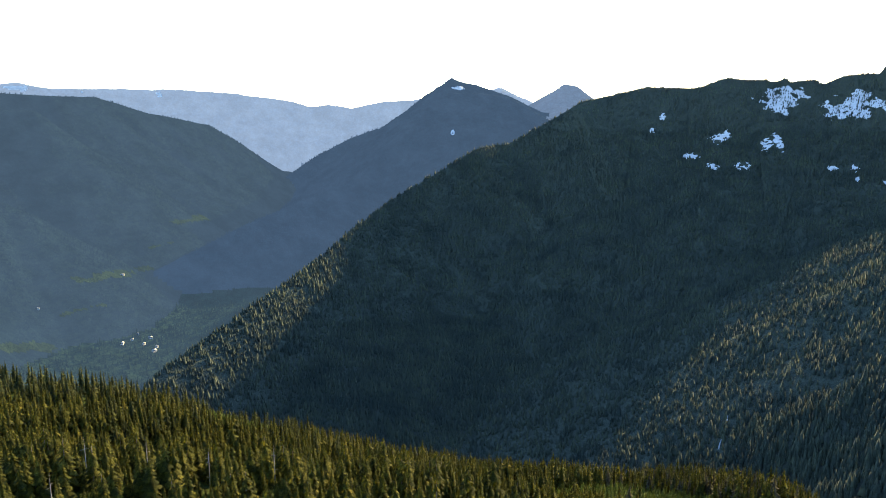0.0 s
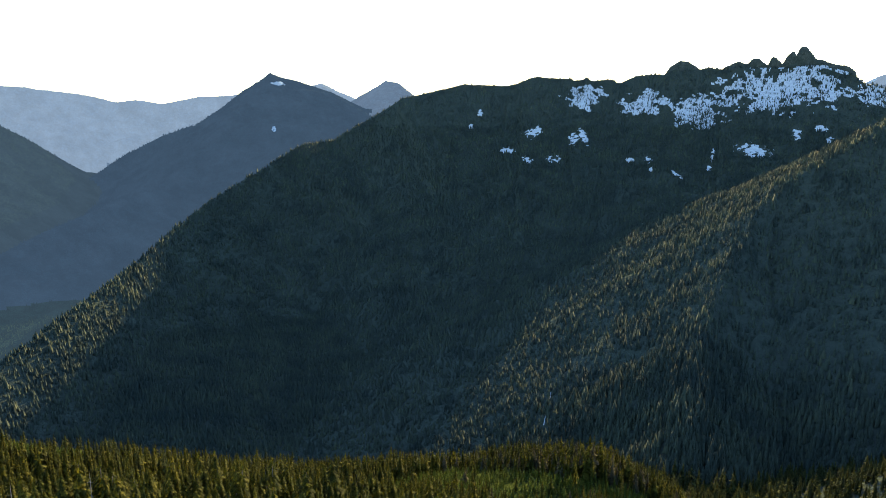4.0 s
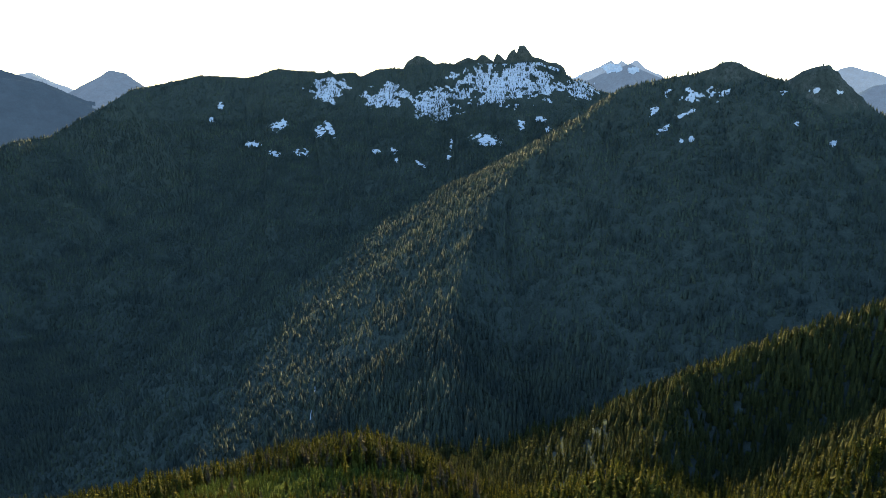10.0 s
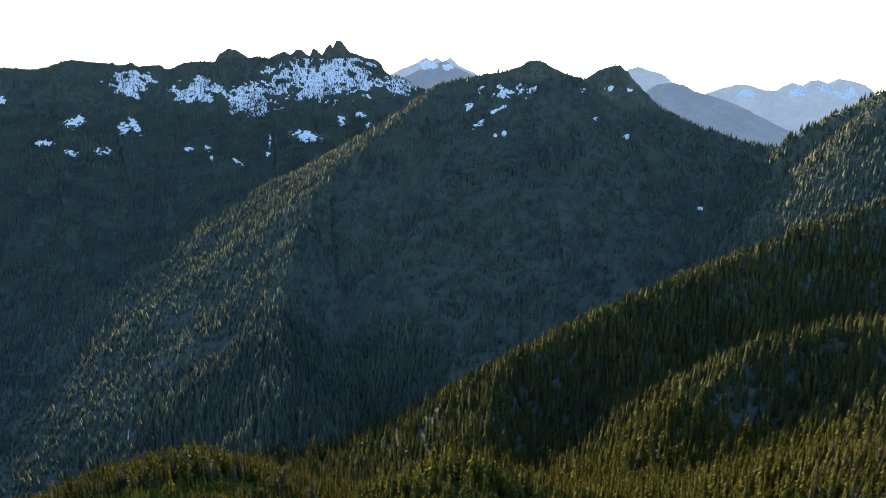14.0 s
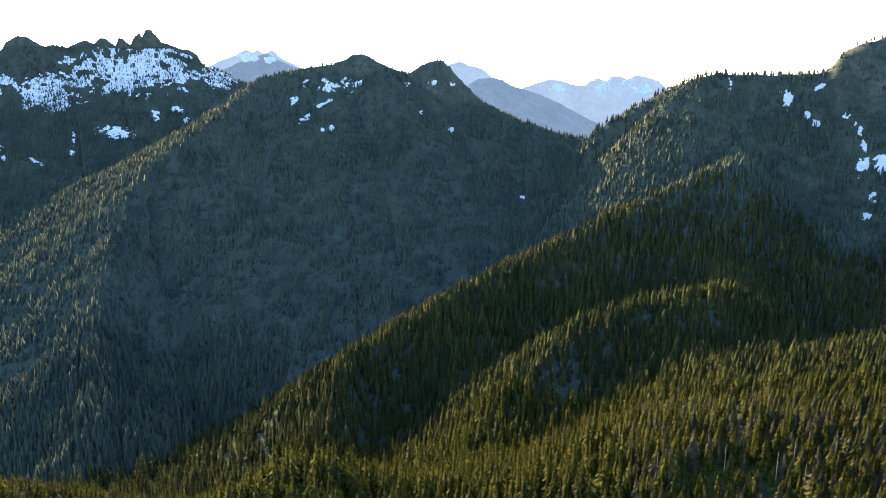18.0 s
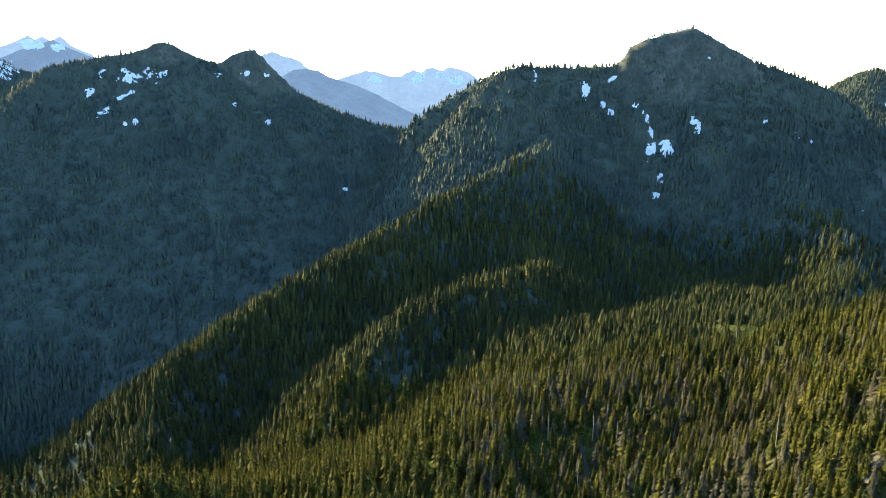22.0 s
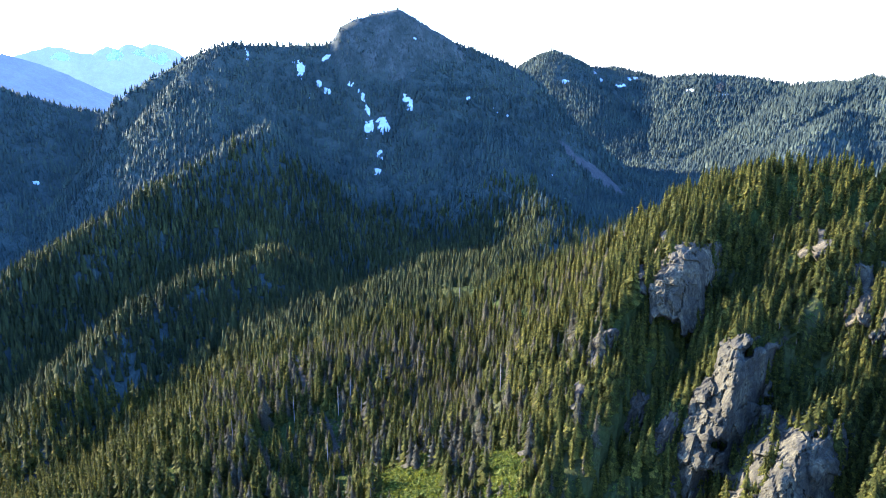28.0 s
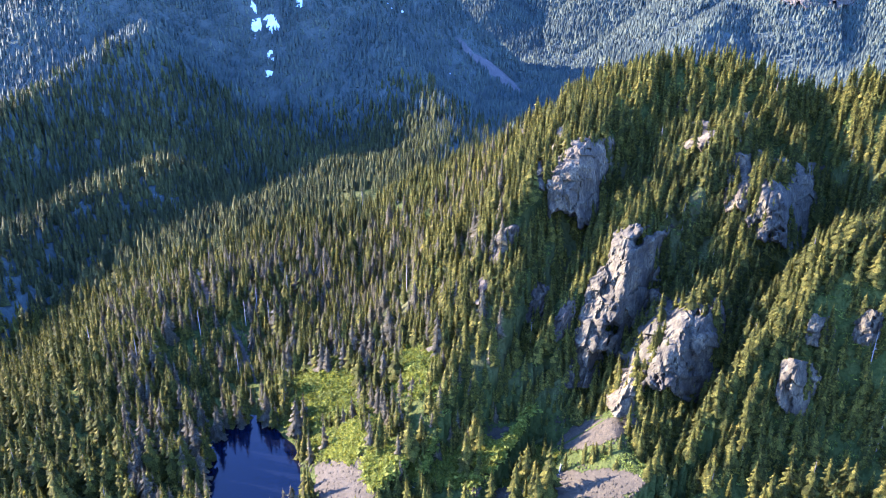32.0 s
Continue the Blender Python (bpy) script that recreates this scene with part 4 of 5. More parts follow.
def grove(name, shapes, x, y, z, tall, rs, mat, words):
    """Many trees as one mass; each tree takes one of the shapes."""
    pick = rs.randint(0, len(shapes), len(x))
    turn, lean = rs.uniform(0, 6.28, len(x)), rs.uniform(0.85, 1.2, len(x))
    vs, fs, n0 = [], [], 0
    for k, (v, f_) in enumerate(shapes):
        m = np.where(pick == k)[0]
        if not len(m):
            continue
        c, s, h = np.cos(turn[m])[:, None], np.sin(turn[m])[:, None], tall[m][:, None]
        w = h * lean[m][:, None]
        out = np.stack([x[m][:, None] + w * (v[None, :, 0] * c - v[None, :, 1] * s),
                        y[m][:, None] + w * (v[None, :, 0] * s + v[None, :, 1] * c),
                        z[m][:, None] + h * v[None, :, 2]], -1)
        vs.append(out.reshape(-1, 3))
        fs.append((f_[None] + (np.arange(len(m)) * len(v))[:, None, None]).reshape(-1, 3) + n0)
        n0 += len(m) * len(v)
    ob = sheet(name, np.concatenate(vs), np.concatenate(fs), mat)
    return tagged(ob, words, "trees", kind="stuff")


def allowed(x, y, z, rs, tall, some=0.0):
    """Where trees may stand: not in the water, on cliffs, snow, scree or brush."""
    b, h = np.degrees(np.arctan2(x, y)), np.degrees(np.arctan2(z - EYE_Z, np.hypot(x, y)))
    ok = ((x - LAKE[0]) / (LAKE[2] + 2)) ** 2 + ((y - LAKE[1]) / (LAKE[3] + 2)) ** 2 > 1
    luck = rs.uniform(0, 1, len(x)) < some
    for c in COVERS:
        ok &= (inside(c, b, h) < 0.1) | luck
    for c in LOWER:
        tall *= np.where(inside(c, b, h) > 0, 0.62, 1.0)
    # open ground keeps its view: no tall tree right before it
    top_ = np.degrees(np.arctan2(z + 0.62 * tall - EYE_Z, np.hypot(x, y)))
    for c in CLEARINGS:
        ok &= inside(c, b, top_) < 0.1
    return ok


TOPS = np.maximum.accumulate(rise, axis=1)


def seen(x, y, z, tall_):
    """Whether a tree's top clears the land before it (back slopes carry thinner woods)."""
    b, r_ = np.arctan2(x, y), np.hypot(x, y)
    i = np.clip(np.searchsorted(bearings, b), 0, nb - 1)
    j = np.clip(np.searchsorted(reach, r_) - 2, 0, nr - 1)
    return np.degrees(np.arctan2(z + tall_ - EYE_Z, r_)) > TOPS[i, j]


def blade_fir(seed, slim, whorls=15):
    """A finer crown: whorls of single drooping boughs, each a bent pointed blade."""
    rnd = random.Random(seed)
    verts, faces = [], []
    for k in range(whorls):
        f0 = k / whorls
        base = 0.10 + 0.88 * f0
        wide = slim * (1 - f0) ** 0.75 * rnd.uniform(0.85, 1.15) + 0.010
        for j in range(7 if f0 < 0.7 else 5):
            a = rnd.random() * 6.28
            reach_ = wide * rnd.uniform(0.7, 1.2)
            ca, sa_, w = math.cos(a), math.sin(a), reach_ * rnd.uniform(0.28, 0.42)
            drop = reach_ * rnd.uniform(0.25, 0.6)
            z0 = base + rnd.uniform(-0.015, 0.015)
            n0 = len(verts)
            verts += [(0.0, 0.0, z0 + 0.035), (0.55 * reach_ * ca - w * sa_, 0.55 * reach_ * sa_ + w * ca, z0 - 0.4 * drop), (reach_ * ca, reach_ * sa_, z0 - drop),
                      (0.55 * reach_ * ca + w * sa_, 0.55 * reach_ * sa_ - w * ca, z0 - 0.4 * drop), (0.5 * reach_ * ca, 0.5 * reach_ * sa_, z0 + 0.012)]
            faces += [(n0, n0 + 1, n0 + 4), (n0 + 1, n0 + 2, n0 + 4), (n0 + 4, n0 + 2, n0 + 3), (n0, n0 + 4, n0 + 3)]
    n0 = len(verts)
    verts += [(0.01, 0, 0.9), (-0.006, 0.009, 0.9), (-0.006, -0.009, 0.9), (0, 0, 1.0)]
    faces += [(n0, n0 + 1, n0 + 3), (n0 + 1, n0 + 2, n0 + 3), (n0 + 2, n0, n0 + 3)]
    return np.array(verts), np.array(faces)


def stem(sides=6, top=0.96, r0=0.016):
    a = np.linspace(0, 2 * math.pi, sides, endpoint=False)
    v = np.concatenate([np.stack([r0 * np.cos(a), r0 * np.sin(a), 0 * a - 0.04], 1), np.stack([0.6 * r0 * np.cos(a), 0.6 * r0 * np.sin(a), 0 * a + 0.5], 1), [(0, 0, top)]])
    f_ = []
    for k in range(sides):
        n = (k + 1) % sides
        f_ += [(k, n, sides + n), (k, sides + n, sides + k), (sides + k, sides + n, 2 * sides)]
    return v, np.array(f_)


# the nearest firs, one by one: each a stem and a crown
firs = []
for k in range(4):
    tree = new("fir_tree")
    v, f_ = blade_fir(70 + k, 0.13 + 0.018 * k)
    crown = sheet("crown", v, f_, NEEDLES_NEAR)
    v, f_ = stem()
    trunk = sheet("trunk", v, f_, BARK)
    crown.parent = trunk.parent = tree
    tagged(tree, "tall dark green fir in the near forest", "tree", "firs of the near forest")
    firs.append(tree)
NEAREST = 392.0
x, y, rs = spread(900, 235, NEAREST, -36, 146, 8)
z, k_, a_ = land(x, y)
tall = rs.uniform(17, 31, len(x)) * np.where(k_ == KINDS.index("craggy"), 0.72, 1.0)
ok = allowed(x, y, z, rs, tall) & (np.degrees(np.arctan2(z + tall - EYE_Z, np.hypot(x, y))) > -39.5) & (np.degrees(np.arctan2(x, y)) > -34)
low_view = np.degrees(np.arctan2(x, y)) < 62
ok &= ~low_view | (np.degrees(np.arctan2(z + tall - EYE_Z, np.hypot(x, y))) > -31.0)
order = np.where(ok)[0][:300]
for n, k in enumerate(order):
    m = pose(x[k], y[k], z[k] - 0.4, 0, 0, rs.uniform(0, 360)) @ Matrix.Diagonal((tall[k] * rs.uniform(0.9, 1.2), tall[k] * rs.uniform(0.9, 1.2), tall[k], 1))
    if n < 4:
        firs[n].matrix_basis = m
    else:
        t_ = copy_thing(firs[n % 4], Matrix())
        t_.matrix_basis = m



def spray_fir(seed, slim, whorls, boughs):
    """A crown one unit high: a slim dark core and whorls of single kite-shaped boughs, drooping and uneven."""
    rnd = random.Random(seed)
    w = 0.45 * slim
    verts = [(0, 0, 1.0), (w, 0, 0.1), (-0.5 * w, 0.87 * w, 0.1), (-0.5 * w, -0.87 * w, 0.1)]
    faces = [(0, 1, 2), (0, 2, 3), (0, 3, 1)]
    for k in range(whorls * boughs):
        f0 = (k + rnd.random()) / (whorls * boughs)
        z0 = 0.06 + 0.87 * f0
        a = 2.4 * k + rnd.uniform(-0.5, 0.5)
        out = (slim * (1 - f0) ** 0.72 + 0.012) * rnd.uniform(0.6, 1.25)
        ca, sa_, w = math.cos(a), math.sin(a), out * rnd.uniform(0.34, 0.5)
        drop = out * rnd.uniform(0.3, 0.8)
        n0 = len(verts)
        verts += [(-0.1 * out * ca, -0.1 * out * sa_, z0 + 0.5 * out + 0.02), (0.55 * out * ca - w * sa_, 0.55 * out * sa_ + w * ca, z0 - 0.45 * drop), (out * ca, out * sa_, z0 - 0.6 * drop),
                  (0.55 * out * ca + w * sa_, 0.55 * out * sa_ - w * ca, z0 - 0.45 * drop)]
        faces += [(n0, n0 + 1, n0 + 2), (n0, n0 + 2, n0 + 3)]
    return np.array(verts), np.array(faces)


fine_shapes = [spray_fir(140 + k, 0.13 + 0.018 * k, 11, 5) for k in range(7)]
near_shapes = [spray_fir(40 + k, 0.13 + 0.018 * k, 9, 5) for k in range(7)]
mid_shapes = [spray_fir(50 + k, 0.15 + 0.02 * k, 6, 4) for k in range(5)]
far_shapes = [conifer(2, 3, 0.16 + 0.02 * k, 60 + k, 0.2, 0.05) for k in range(3)]
distant_shapes = []
for k in range(4):
    w = 0.20 + 0.03 * k
    distant_shapes.append((np.array([(0, 0, 1), (w, 0.1 * w, 0.06), (-0.6 * w, 0.8 * w, 0.02), (-0.4 * w, -0.9 * w, 0.1)]), np.array([(0, 1, 2), (0, 2, 3), (0, 3, 1)])))


def woods(name, shapes, count, r0, r1, b0, b1, seed, low_, high_, mat, words, kinds=None, young=False):
    x, y, rs = spread(count, r0, r1, b0, b1, seed)
    z, k_, a_ = land(x, y)
    tall = rs.uniform(low_, high_, len(x)) * np.where(rs.uniform(0, 1, len(x)) < 0.35, 0.55, 1.0) * np.where(rs.uniform(0, 1, len(x)) < 0.08, 1.22, 1.0)
    tall *= 1 + 0.35 * fbm(x / 60, y / 60, 3, 88)
    tall *= np.where(k_ == KINDS.index("craggy"), 0.78, 1.0)
    ok = allowed(x, y, z, rs, tall) & (fbm(x / 32, y / 32, 3, 89) > -0.6)
    ok &= seen(x, y, z, tall) | (rs.uniform(0, 1, len(x)) < 0.25)
    # belts of one kind of forest thin out into the next
    r_ = np.hypot(x, y)
    if r1 > 1000:
        ok &= rs.uniform(0, 1, len(x)) < np.clip((r_ - r0) / 170, 0, 1)
    if 1000 < r1 < 1300:
        ok &= rs.uniform(0, 1, len(x)) < np.clip((r1 - r_) / 170, 0, 1)
    fresh = np.zeros(len(x), bool)
    for c in YOUNG:
        fresh |= inside(c, np.degrees(np.arctan2(x, y)), np.degrees(np.arctan2(z + 5 - EYE_Z, np.hypot(x, y)))) > 0.2 * fbm(x / 30, y / 30, 3, 14)
    fresh &= r_ < 770
    ok &= fresh if young else ~fresh | (rs.uniform(0, 1, len(x)) < 0.04)
    if kinds:
        ok &= np.isin(np.where(k_ == KINDS.index("foot"), 1, k_), [KINDS.index(v) for v in kinds])
        ok &= ~((k_ == KINDS.index("snowy")) & (z > 250) & (rs.uniform(0, 1, len(x)) < 0.35))
        tall *= np.where(z > 200, 0.75, 1.0)
    x, y, z, tall = x[ok], y[ok], z[ok], tall[ok]
    grove(name, shapes, x, y, z - 1, tall, rs, mat, words)
    return len(x)


woods("conifer_forest", near_shapes, 7200, NEAREST, 700, 76, 147, 1, 15, 27, NEEDLES_NEAR, "dense sunlit conifer forest on the near slopes")
woods("conifer_forest", mid_shapes, 10500, NEAREST, 700, -36, 76, 7, 16, 28, NEEDLES_NEAR, "dense conifer forest on the near benches")
woods("conifer_forest", fine_shapes, 4000, 235, NEAREST, -36, 147, 9, 14, 26, NEEDLES_NEAR, "dense conifers round the lake and below the cliffs")
woods("conifer_forest", fine_shapes, 5200, 250, 560, 104, 147, 19, 13, 24, NEEDLES_NEAR, "sunlit firs covering the craggy hill", ("craggy",))
woods("young_conifers", mid_shapes, 26000, 380, 760, -24, 36, 61, 6, 11, NEEDLES_YOUNG, "dense light green young conifers on the wooded benches", young=True)
woods("dying_conifers", near_shapes, 1400, 255, 620, 78, 112, 33, 16, 28, NEEDLES_GREY, "thin greyish dying conifers scattered through the near forest")
woods("dying_conifers", near_shapes, 700, 480, 700, 14, 38, 34, 15, 26, NEEDLES_GREY, "greyish dying conifers on a wooded knoll")
woods("middle_forest", mid_shapes, 27000, 560, 1220, -36, 134, 3, 16, 29, NEEDLES_MID, "conifer forest on the middle spurs and benches", ("ground", "wooded", "craggy", "behind"))
woods("far_forest", far_shapes, 9500, 560, 1200, 24, 48, 45, 13, 24, NEEDLES_HAZED, "dark conifer forest on the long low spur", ("middle",))
woods("far_forest", far_shapes, 8000, 600, 1230, -26, 26, 46, 13, 24, NEEDLES_HAZED, "dark conifers low on the shaded slope", ("middle", "snowy", "wooded"))
woods("middle_forest", far_shapes, 17000, 640, 1250, 48, 106, 23, 15, 27, NEEDLES_MID, "conifers on the steep sides of the spurs", ("wooded", "ground"))
woods("far_forest", distant_shapes, 150000, 930, 2700, -26, 140, 2, 9, 18, NEEDLES_HAZED, "dark conifer forest covering the mountain slopes", ("ground", "middle", "wooded", "behind"))
woods("far_forest", distant_shapes, 165000, 1180, 3450, -27, 50, 4, 9, 18, NEEDLES_HAZED, "dark conifer forest on the long shaded slope", ("ground", "snowy"))
woods("far_forest", far_shapes, 17000, 930, 1680, 66, 120, 12, 9, 18, NEEDLES_HAZED, "dark conifer forest on the steep wooded mountain", ("wooded", "ground"))
woods("far_forest", distant_shapes, 30000, 1500, 2350, 100, 142, 14, 10, 18, NEEDLES_HAZED, "conifer forest on the long ridge behind", ("behind",))
woods("summit_forest", far_shapes, 4500, 1300, 1680, 86, 104, 13, 6, 12, NEEDLES_HAZED, "stunted conifers on the rocky summit", ("summit",))
# valley and hill woods carry the same emissive haze as their ground
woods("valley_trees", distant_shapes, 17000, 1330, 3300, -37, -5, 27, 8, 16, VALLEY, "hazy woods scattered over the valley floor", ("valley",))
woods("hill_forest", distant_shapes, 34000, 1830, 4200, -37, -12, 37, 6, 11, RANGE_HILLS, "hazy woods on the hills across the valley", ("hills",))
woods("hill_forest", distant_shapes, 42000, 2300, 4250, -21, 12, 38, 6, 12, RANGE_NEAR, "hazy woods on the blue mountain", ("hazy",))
# trees along the crests
cx, cy, rs = [], [], np.random.RandomState(5)
for label, crest, *_ in RANGES:
    if label in ("snowy", "middle", "wooded", "behind"):
        for p, q in zip(crest[:-1], crest[1:]):
            b_ = math.degrees(math.atan2(p[0], p[1]))
            if label == "snowy" and b_ > 30 or label == "behind" and not 100 < b_ < 146:
                continue
            for s in np.arange(0, 1, 4.5 / math.hypot(q[0] - p[0], q[1] - p[1])):
                if rs.rand() < 0.8:
                    cx.append(p[0] + s * (q[0] - p[0]) + rs.normal(0, 9))
                    cy.append(p[1] + s * (q[1] - p[1]) + rs.normal(0, 9))
cx, cy = np.array(cx), np.array(cy)
cz = land(cx, cy)[0]
grove("crest_trees", far_shapes, cx, cy, cz - 1, rs.uniform(4, 13, len(cx)), rs, NEEDLES_HAZED, "scattered conifers along the mountain crests")

# ---------------------------------------------------------------- small things
def clump(seed, sprays=60):
    """A leafy bush one unit across: a rough heap of small pointed leaf sprays."""
    rnd = random.Random(seed)
    v, f_ = [], []
    for k in range(sprays):
        a, e = rnd.random() * 6.28, rnd.uniform(0.05, 1.4)
        r_ = rnd.uniform(0.32, 0.55)
        c = Vector((r_ * math.cos(a) * math.cos(e), r_ * math.sin(a) * math.cos(e), r_ * math.sin(e) * 0.8 + 0.05))
        n0 = len(v)
        for j in range(3):
            t_ = Vector((rnd.uniform(-1, 1), rnd.uniform(-1, 1), rnd.uniform(-0.6, 0.6))).normalized() * rnd.uniform(0.12, 0.22)
            v.append(tuple(c + t_))
        f_.append((n0, n0 + 1, n0 + 2))
    return np.array(v), np.array(f_)


bushes = [clump(90 + k) for k in range(4)]
# brush on the herb slope and along its edges
bx, by = [], []
rs = np.random.RandomState(31)
for b0, h0, wide, tall_ in ((95.4, -33.2, 8.4, 4.6), (104.0, -31.6, 6.0, 3.2), (97.0, -36.8, 5.4, 2.4), (101.0, -39.4, 3.4, 2.6), (107.0, -39.4, 6.0, 1.8), (112.4, -38.3, 7.6, 1.6)):
    for k in range(int(190 * wide * tall_ / 4)):
        a, q = rs.uniform(0, 6.28), math.sqrt(rs.uniform(0, 1)) * rs.uniform(0.5, 0.7)
        px, py, pz, pr = ground_at(b0 + wide * q * math.cos(a), h0 + tall_ * q * math.sin(a))
        bx.append(px + rs.normal(0, 1.5))
        by.append(py + rs.normal(0, 1.5))
bx, by = np.array(bx), np.array(by)
bz = land(bx, by)[0]
m = bz > -0.5
bx, by, bz = bx[m], by[m], bz[m]
grove("brush", bushes, bx, by, bz - 0.2, 1.6 + 6.0 * rs.power(0.55, len(bx)), rs, LEAVES, "bright green leafy brush on the avalanche slope")

# low brush between the firs of the craggy hill
x, y, rs = spread(9000, 215, 560, 102, 147, 71)
z, k_, a_ = land(x, y)
tall = rs.uniform(1.6, 4.6, len(x))
m = (k_ == KINDS.index("craggy")) & (z > 2) & allowed(x, y, z, rs, tall) & seen(x, y, z, tall)
grove("hillside_brush", [clump(96 + k, 26) for k in range(4)], x[m], y[m], z[m] - 0.4, tall[m], rs, NEEDLES_YOUNG, "low yellow-green brush between the firs of the hill")


def stones(name, spots, low_, high_, mat, words, seed):
    """Loose angular stones strewn over ovals of ground."""
    rs = np.random.RandomState(seed)
    shapes = []
    for k in range(4):
        bm = bmesh.new()
        bmesh.ops.create_icosphere(bm, subdivisions=1, radius=0.6)
        for v in bm.verts:
            v.co *= rs.uniform(0.65, 1.25)
            v.co.z *= 0.75
        shapes.append((np.array([v.co[:] for v in bm.verts]), np.array([[w.index for w in f_.verts] for f_ in bm.faces])))
        bm.free()
    sx, sy = [], []
    for b0, h0, wide, tall_, count in spots:
        for k in range(count):
            a, q = rs.uniform(0, 6.28), math.sqrt(rs.uniform(0, 1)) * 0.5
            px, py, pz, pr = ground_at(b0 + wide * q * math.cos(a), h0 + tall_ * q * math.sin(a))
            sx.append(px + rs.normal(0, 1.0))
            sy.append(py + rs.normal(0, 1.0))
    sx, sy = np.array(sx), np.array(sy)
    sz = land(sx, sy)[0]
    ob = grove(name, shapes, sx, sy, sz + 0.2, low_ + (high_ - low_) * rs.power(0.45, len(sx)), rs, mat, words)
    tagged(ob, category="stones")


stones("scree_stones", [(97.0, -39.6, 9.0, 4.6, 900), (121.4, -35.6, 8.4, 2.0, 420), (121.0, -39.6, 11.0, 2.6, 500), (111.5, -40.9, 6.0, 1.6, 200), (93.2, -37.2, 1.6, 4.2, 160), (112.2, -37.6, 4.6, 3.4, 260)], 0.3, 1.3, SCREE, "loose grey boulders and stones on the scree", 41)
stones("stream_stones", [(86.3, -24.4, 0.9, 4.6, 120), (88.7, -29.4, 0.9, 5.0, 140)], 0.4, 1.8, ROCK, "pale stones in the stream bed", 42)

# fallen and washed-up logs on the scree
def log(b0, h0, long_, thick, turn):
    cx_, cy_, cz_, r_ = ground_at(b0, h0)
    v, f_ = stem(7, 1.0, thick / 2)
    v = v * np.array([1, 1, long_])
    ob = sheet("fallen_log", v, f_, DEADWOOD)
    dx, dy = math.cos(radians(turn)), math.sin(radians(turn))
    z1 = float(land(np.array([cx_ + dx * long_] * 2), np.array([cy_ + dy * long_] * 2))[0][0])
    ob.matrix_basis = Matrix.Translation((cx_, cy_, cz_ + 0.35)) @ Vector((dx * long_, dy * long_, z1 - cz_)).to_track_quat("Z", "Y").to_matrix().to_4x4()
    tagged(ob, "bleached fallen log lying on the scree", "log", "logs on the scree")


for k, (b0, h0) in enumerate([(99.3, -38.4), (100.9, -40.0), (97.6, -37.9), (102.3, -40.2), (99.9, -40.6), (110.6, -38.9), (123.8, -35.0), (118.2, -38.6), (105.0, -40.3)]):
    log(b0, h0, 7 + 2.2 * (k % 4), 0.7, 35 + 67 * k)


# bleached dead trees among the living
def snag(b0, h0, tall_, k):
    cx_, cy_, cz_, r_ = ground_at(b0, h0)
    tree = new("dead_tree")
    tree.location = (cx_, cy_, cz_ - 0.5)
    v, f_ = stem(6, 1.0, 0.016)
    trunk_ = sheet("trunk", v * tall_, f_, DEADWOOD)
    trunk_.parent = tree
    rnd = random.Random(k)
    for j in range(5):
        a, z0, out = rnd.random() * 6.28, rnd.uniform(0.35, 0.85) * tall_, rnd.uniform(0.05, 0.11) * tall_
        v, f_ = stem(4, 1.0, 0.035)
        limb = sheet("branch", v * np.array([3, 3, out]), f_, DEADWOOD)
        limb.matrix_basis = Matrix.Translation((0, 0, z0)) @ Vector((math.cos(a), math.sin(a), rnd.uniform(-0.3, 0.2))).to_track_quat("Z", "Y").to_matrix().to_4x4()
        limb.parent = tree
    tagged(tree, "bare bleached dead conifer standing in the forest", "dead tree", "dead trees of the near forest")


for k, (b0, h0, tall_) in enumerate([(87.5, -25.5, 26), (89.2, -27.2, 24), (90.3, -26.6, 26), (83.1, -24.0, 24), (91.2, -27.8, 24), (88.1, -31.0, 22), (94.5, -21.5, 24), (99.8, -18.8, 24), (102.8, -19.6, 22), (131.6, -10.2, 20),
                                     (124.0, -13.6, 16), (137.2, -13.8, 16), (80.2, -29.0, 26), (77.0, -27.4, 26), (-28.5, -26.0, 26), (-24.2, -27.0, 26), (-19.6, -28.0, 24), (-14.4, -28.3, 24), (-31.0, -28.3, 26), (5.5, -28.6, 24),
                                     (103.4, -25.7, 22), (96.2, -24.8, 24), (85.4, -27.6, 24), (93.0, -25.6, 26), (86.9, -22.6, 24), (141.5, -26.5, 16)]):
    snag(b0, h0, tall_, 200 + k)

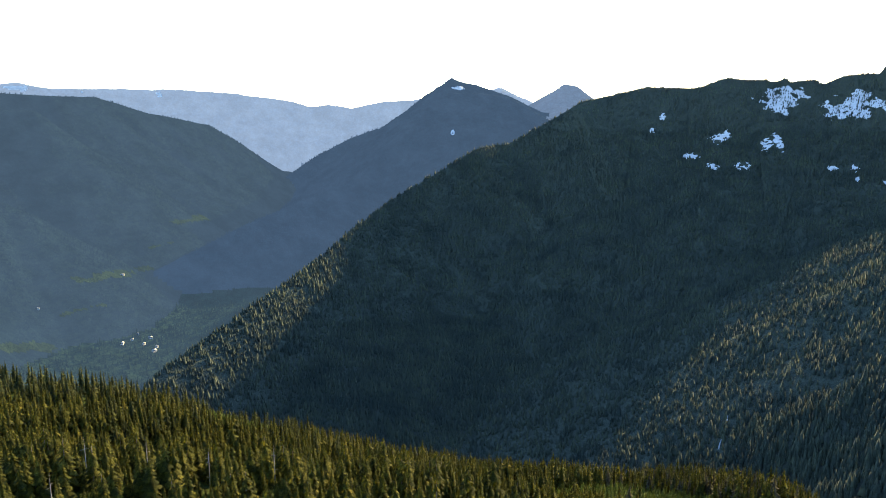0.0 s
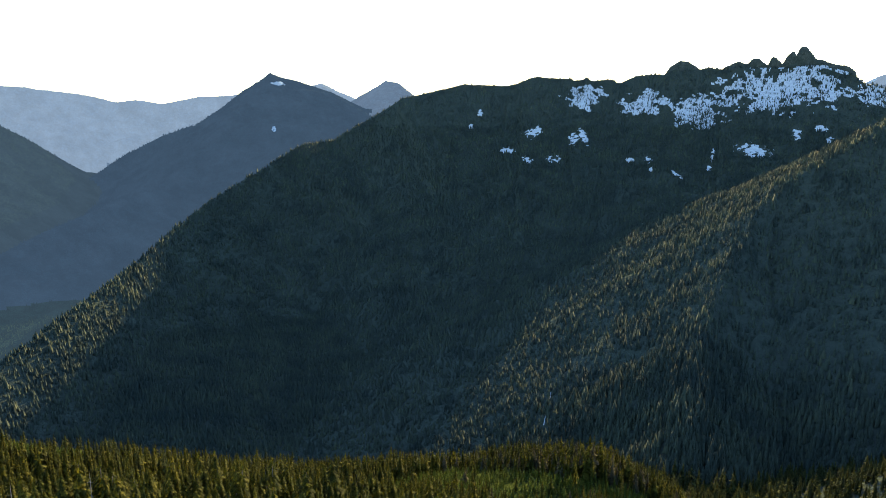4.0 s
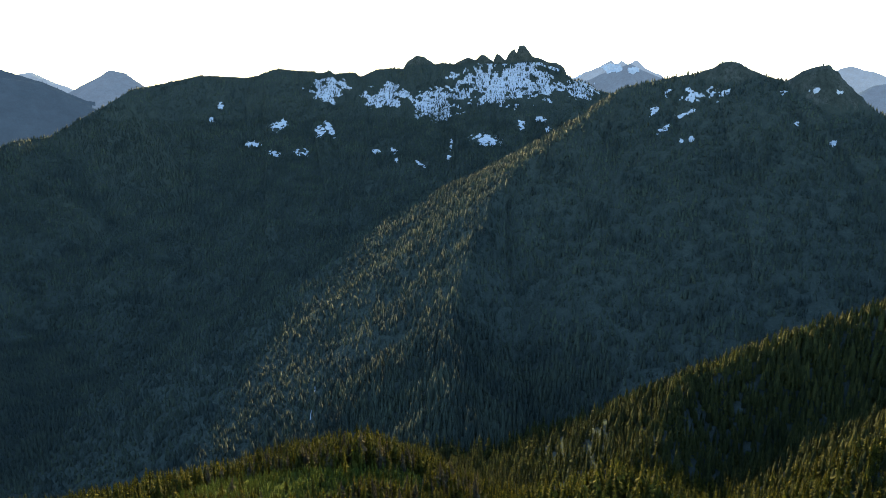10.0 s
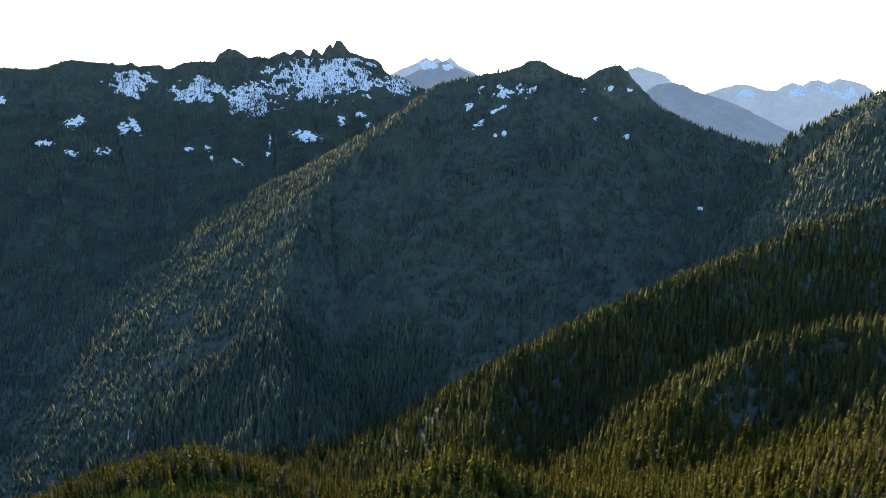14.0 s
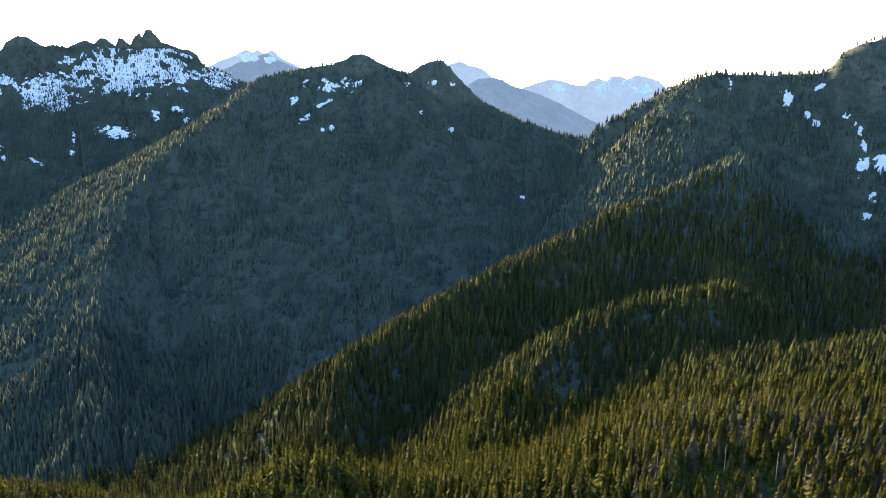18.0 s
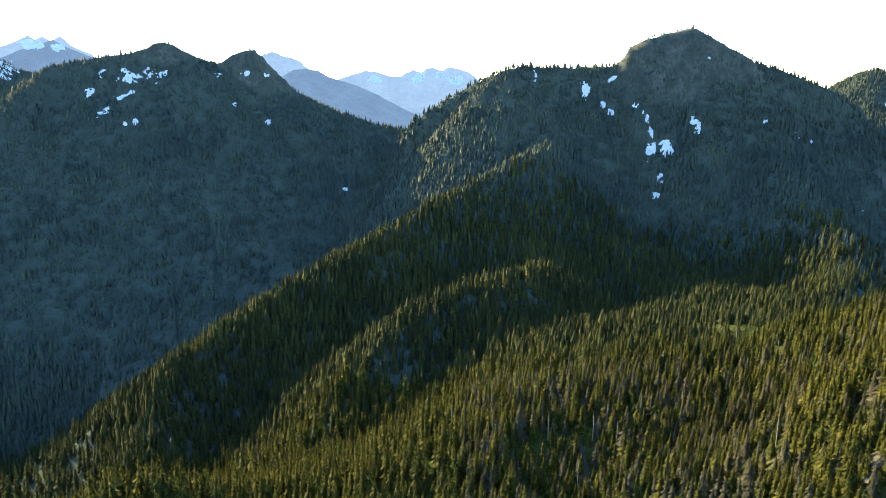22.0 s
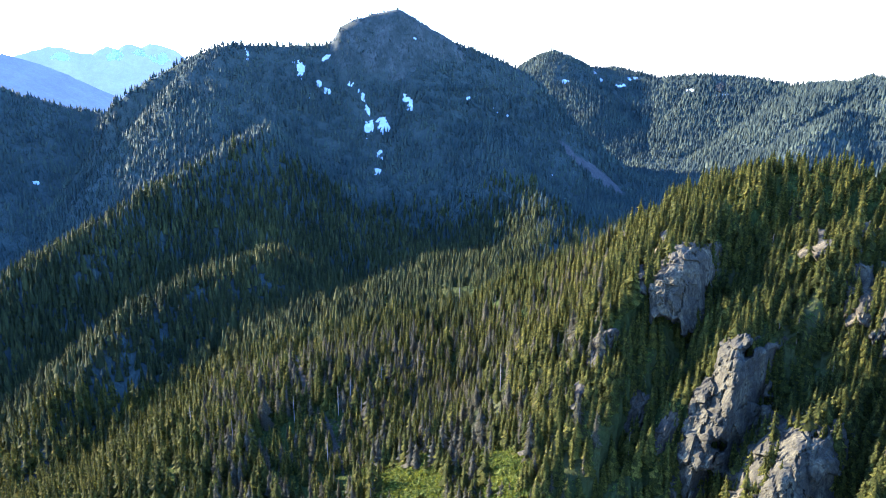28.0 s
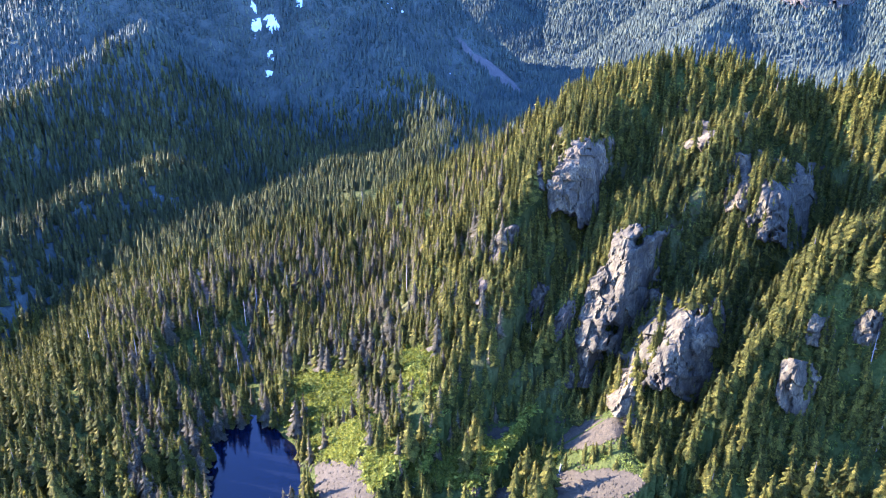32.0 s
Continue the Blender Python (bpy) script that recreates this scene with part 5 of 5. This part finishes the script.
# a thin waterfall on the dark slope
fall_pts = [ground_at(b, h) for b, h in ((23.05, -21.8), (23.0, -22.4), (22.85, -22.9), (22.75, -23.4), (22.6, -23.9), (22.55, -24.3))]
v, f_ = [], []
for k, (px, py, pz, pr) in enumerate(fall_pts):
    w = 0.7 + 0.5 * math.sin(1.7 * k)
    for s, lift in ((-1, 1.0), (0, 2.2), (1, 1.0)):
        v.append((px + s * w, py - 1.5, pz + lift))
    if k:
        n0 = 3 * k
        f_ += [(n0 - 3, n0 - 2, n0 + 1, n0), (n0 - 2, n0 - 1, n0 + 2, n0 + 1)]
tagged(sheet("waterfall", np.array(v), np.array(f_), FALLS), "thin white waterfall on the dark wooded slope", "waterfall", kind="structure")


# a few houses and barns in the valley
def house(b0, h0, size, turn):
    cx_, cy_, cz_, r_ = ground_at(b0, h0)
    home = new("house")
    home.matrix_basis = pose(cx_, cy_, cz_, 0, 0, turn)
    w, d, h = size, 0.65 * size, 0.42 * size
    bm = bmesh.new()
    bmesh.ops.create_cube(bm, size=1, matrix=Matrix.Translation((0, 0, h / 2 - 0.5)) @ Matrix.Diagonal((w, d, h + 1, 1)))
    me = bpy.data.meshes.new("wall")
    bm.to_mesh(me)
    bm.free()
    me.materials.append(PLASTER)
    new("wall", me).parent = home
    o, t_ = 0.8, 0.35 * size
    v = np.array([(-w / 2 - o, -d / 2 - o, h), (w / 2 + o, -d / 2 - o, h), (w / 2 + o, d / 2 + o, h), (-w / 2 - o, d / 2 + o, h), (-w / 2 - o, 0, h + t_), (w / 2 + o, 0, h + t_)])
    roof = sheet("roof", v, np.array([(0, 1, 5), (0, 5, 4), (2, 3, 4), (2, 4, 5), (0, 4, 3), (1, 2, 5), (0, 3, 2), (0, 2, 1)]), ROOF)
    roof.parent = home
    tagged(home, "small pale house with a pitched roof on the valley floor", "house", "houses in the valley")


for k, (b0, h0) in enumerate([(-24.6, -16.2), (-23.8, -16.6), (-24.1, -15.9), (-22.9, -16.9), (-23.3, -16.2), (-25.3, -16.4), (-30.6, -13.2), (-24.9, -11.4), (-23.1, -17.2)]):
    house(b0, h0, 7 + 1.5 * (k % 3), 25 + 50 * k)
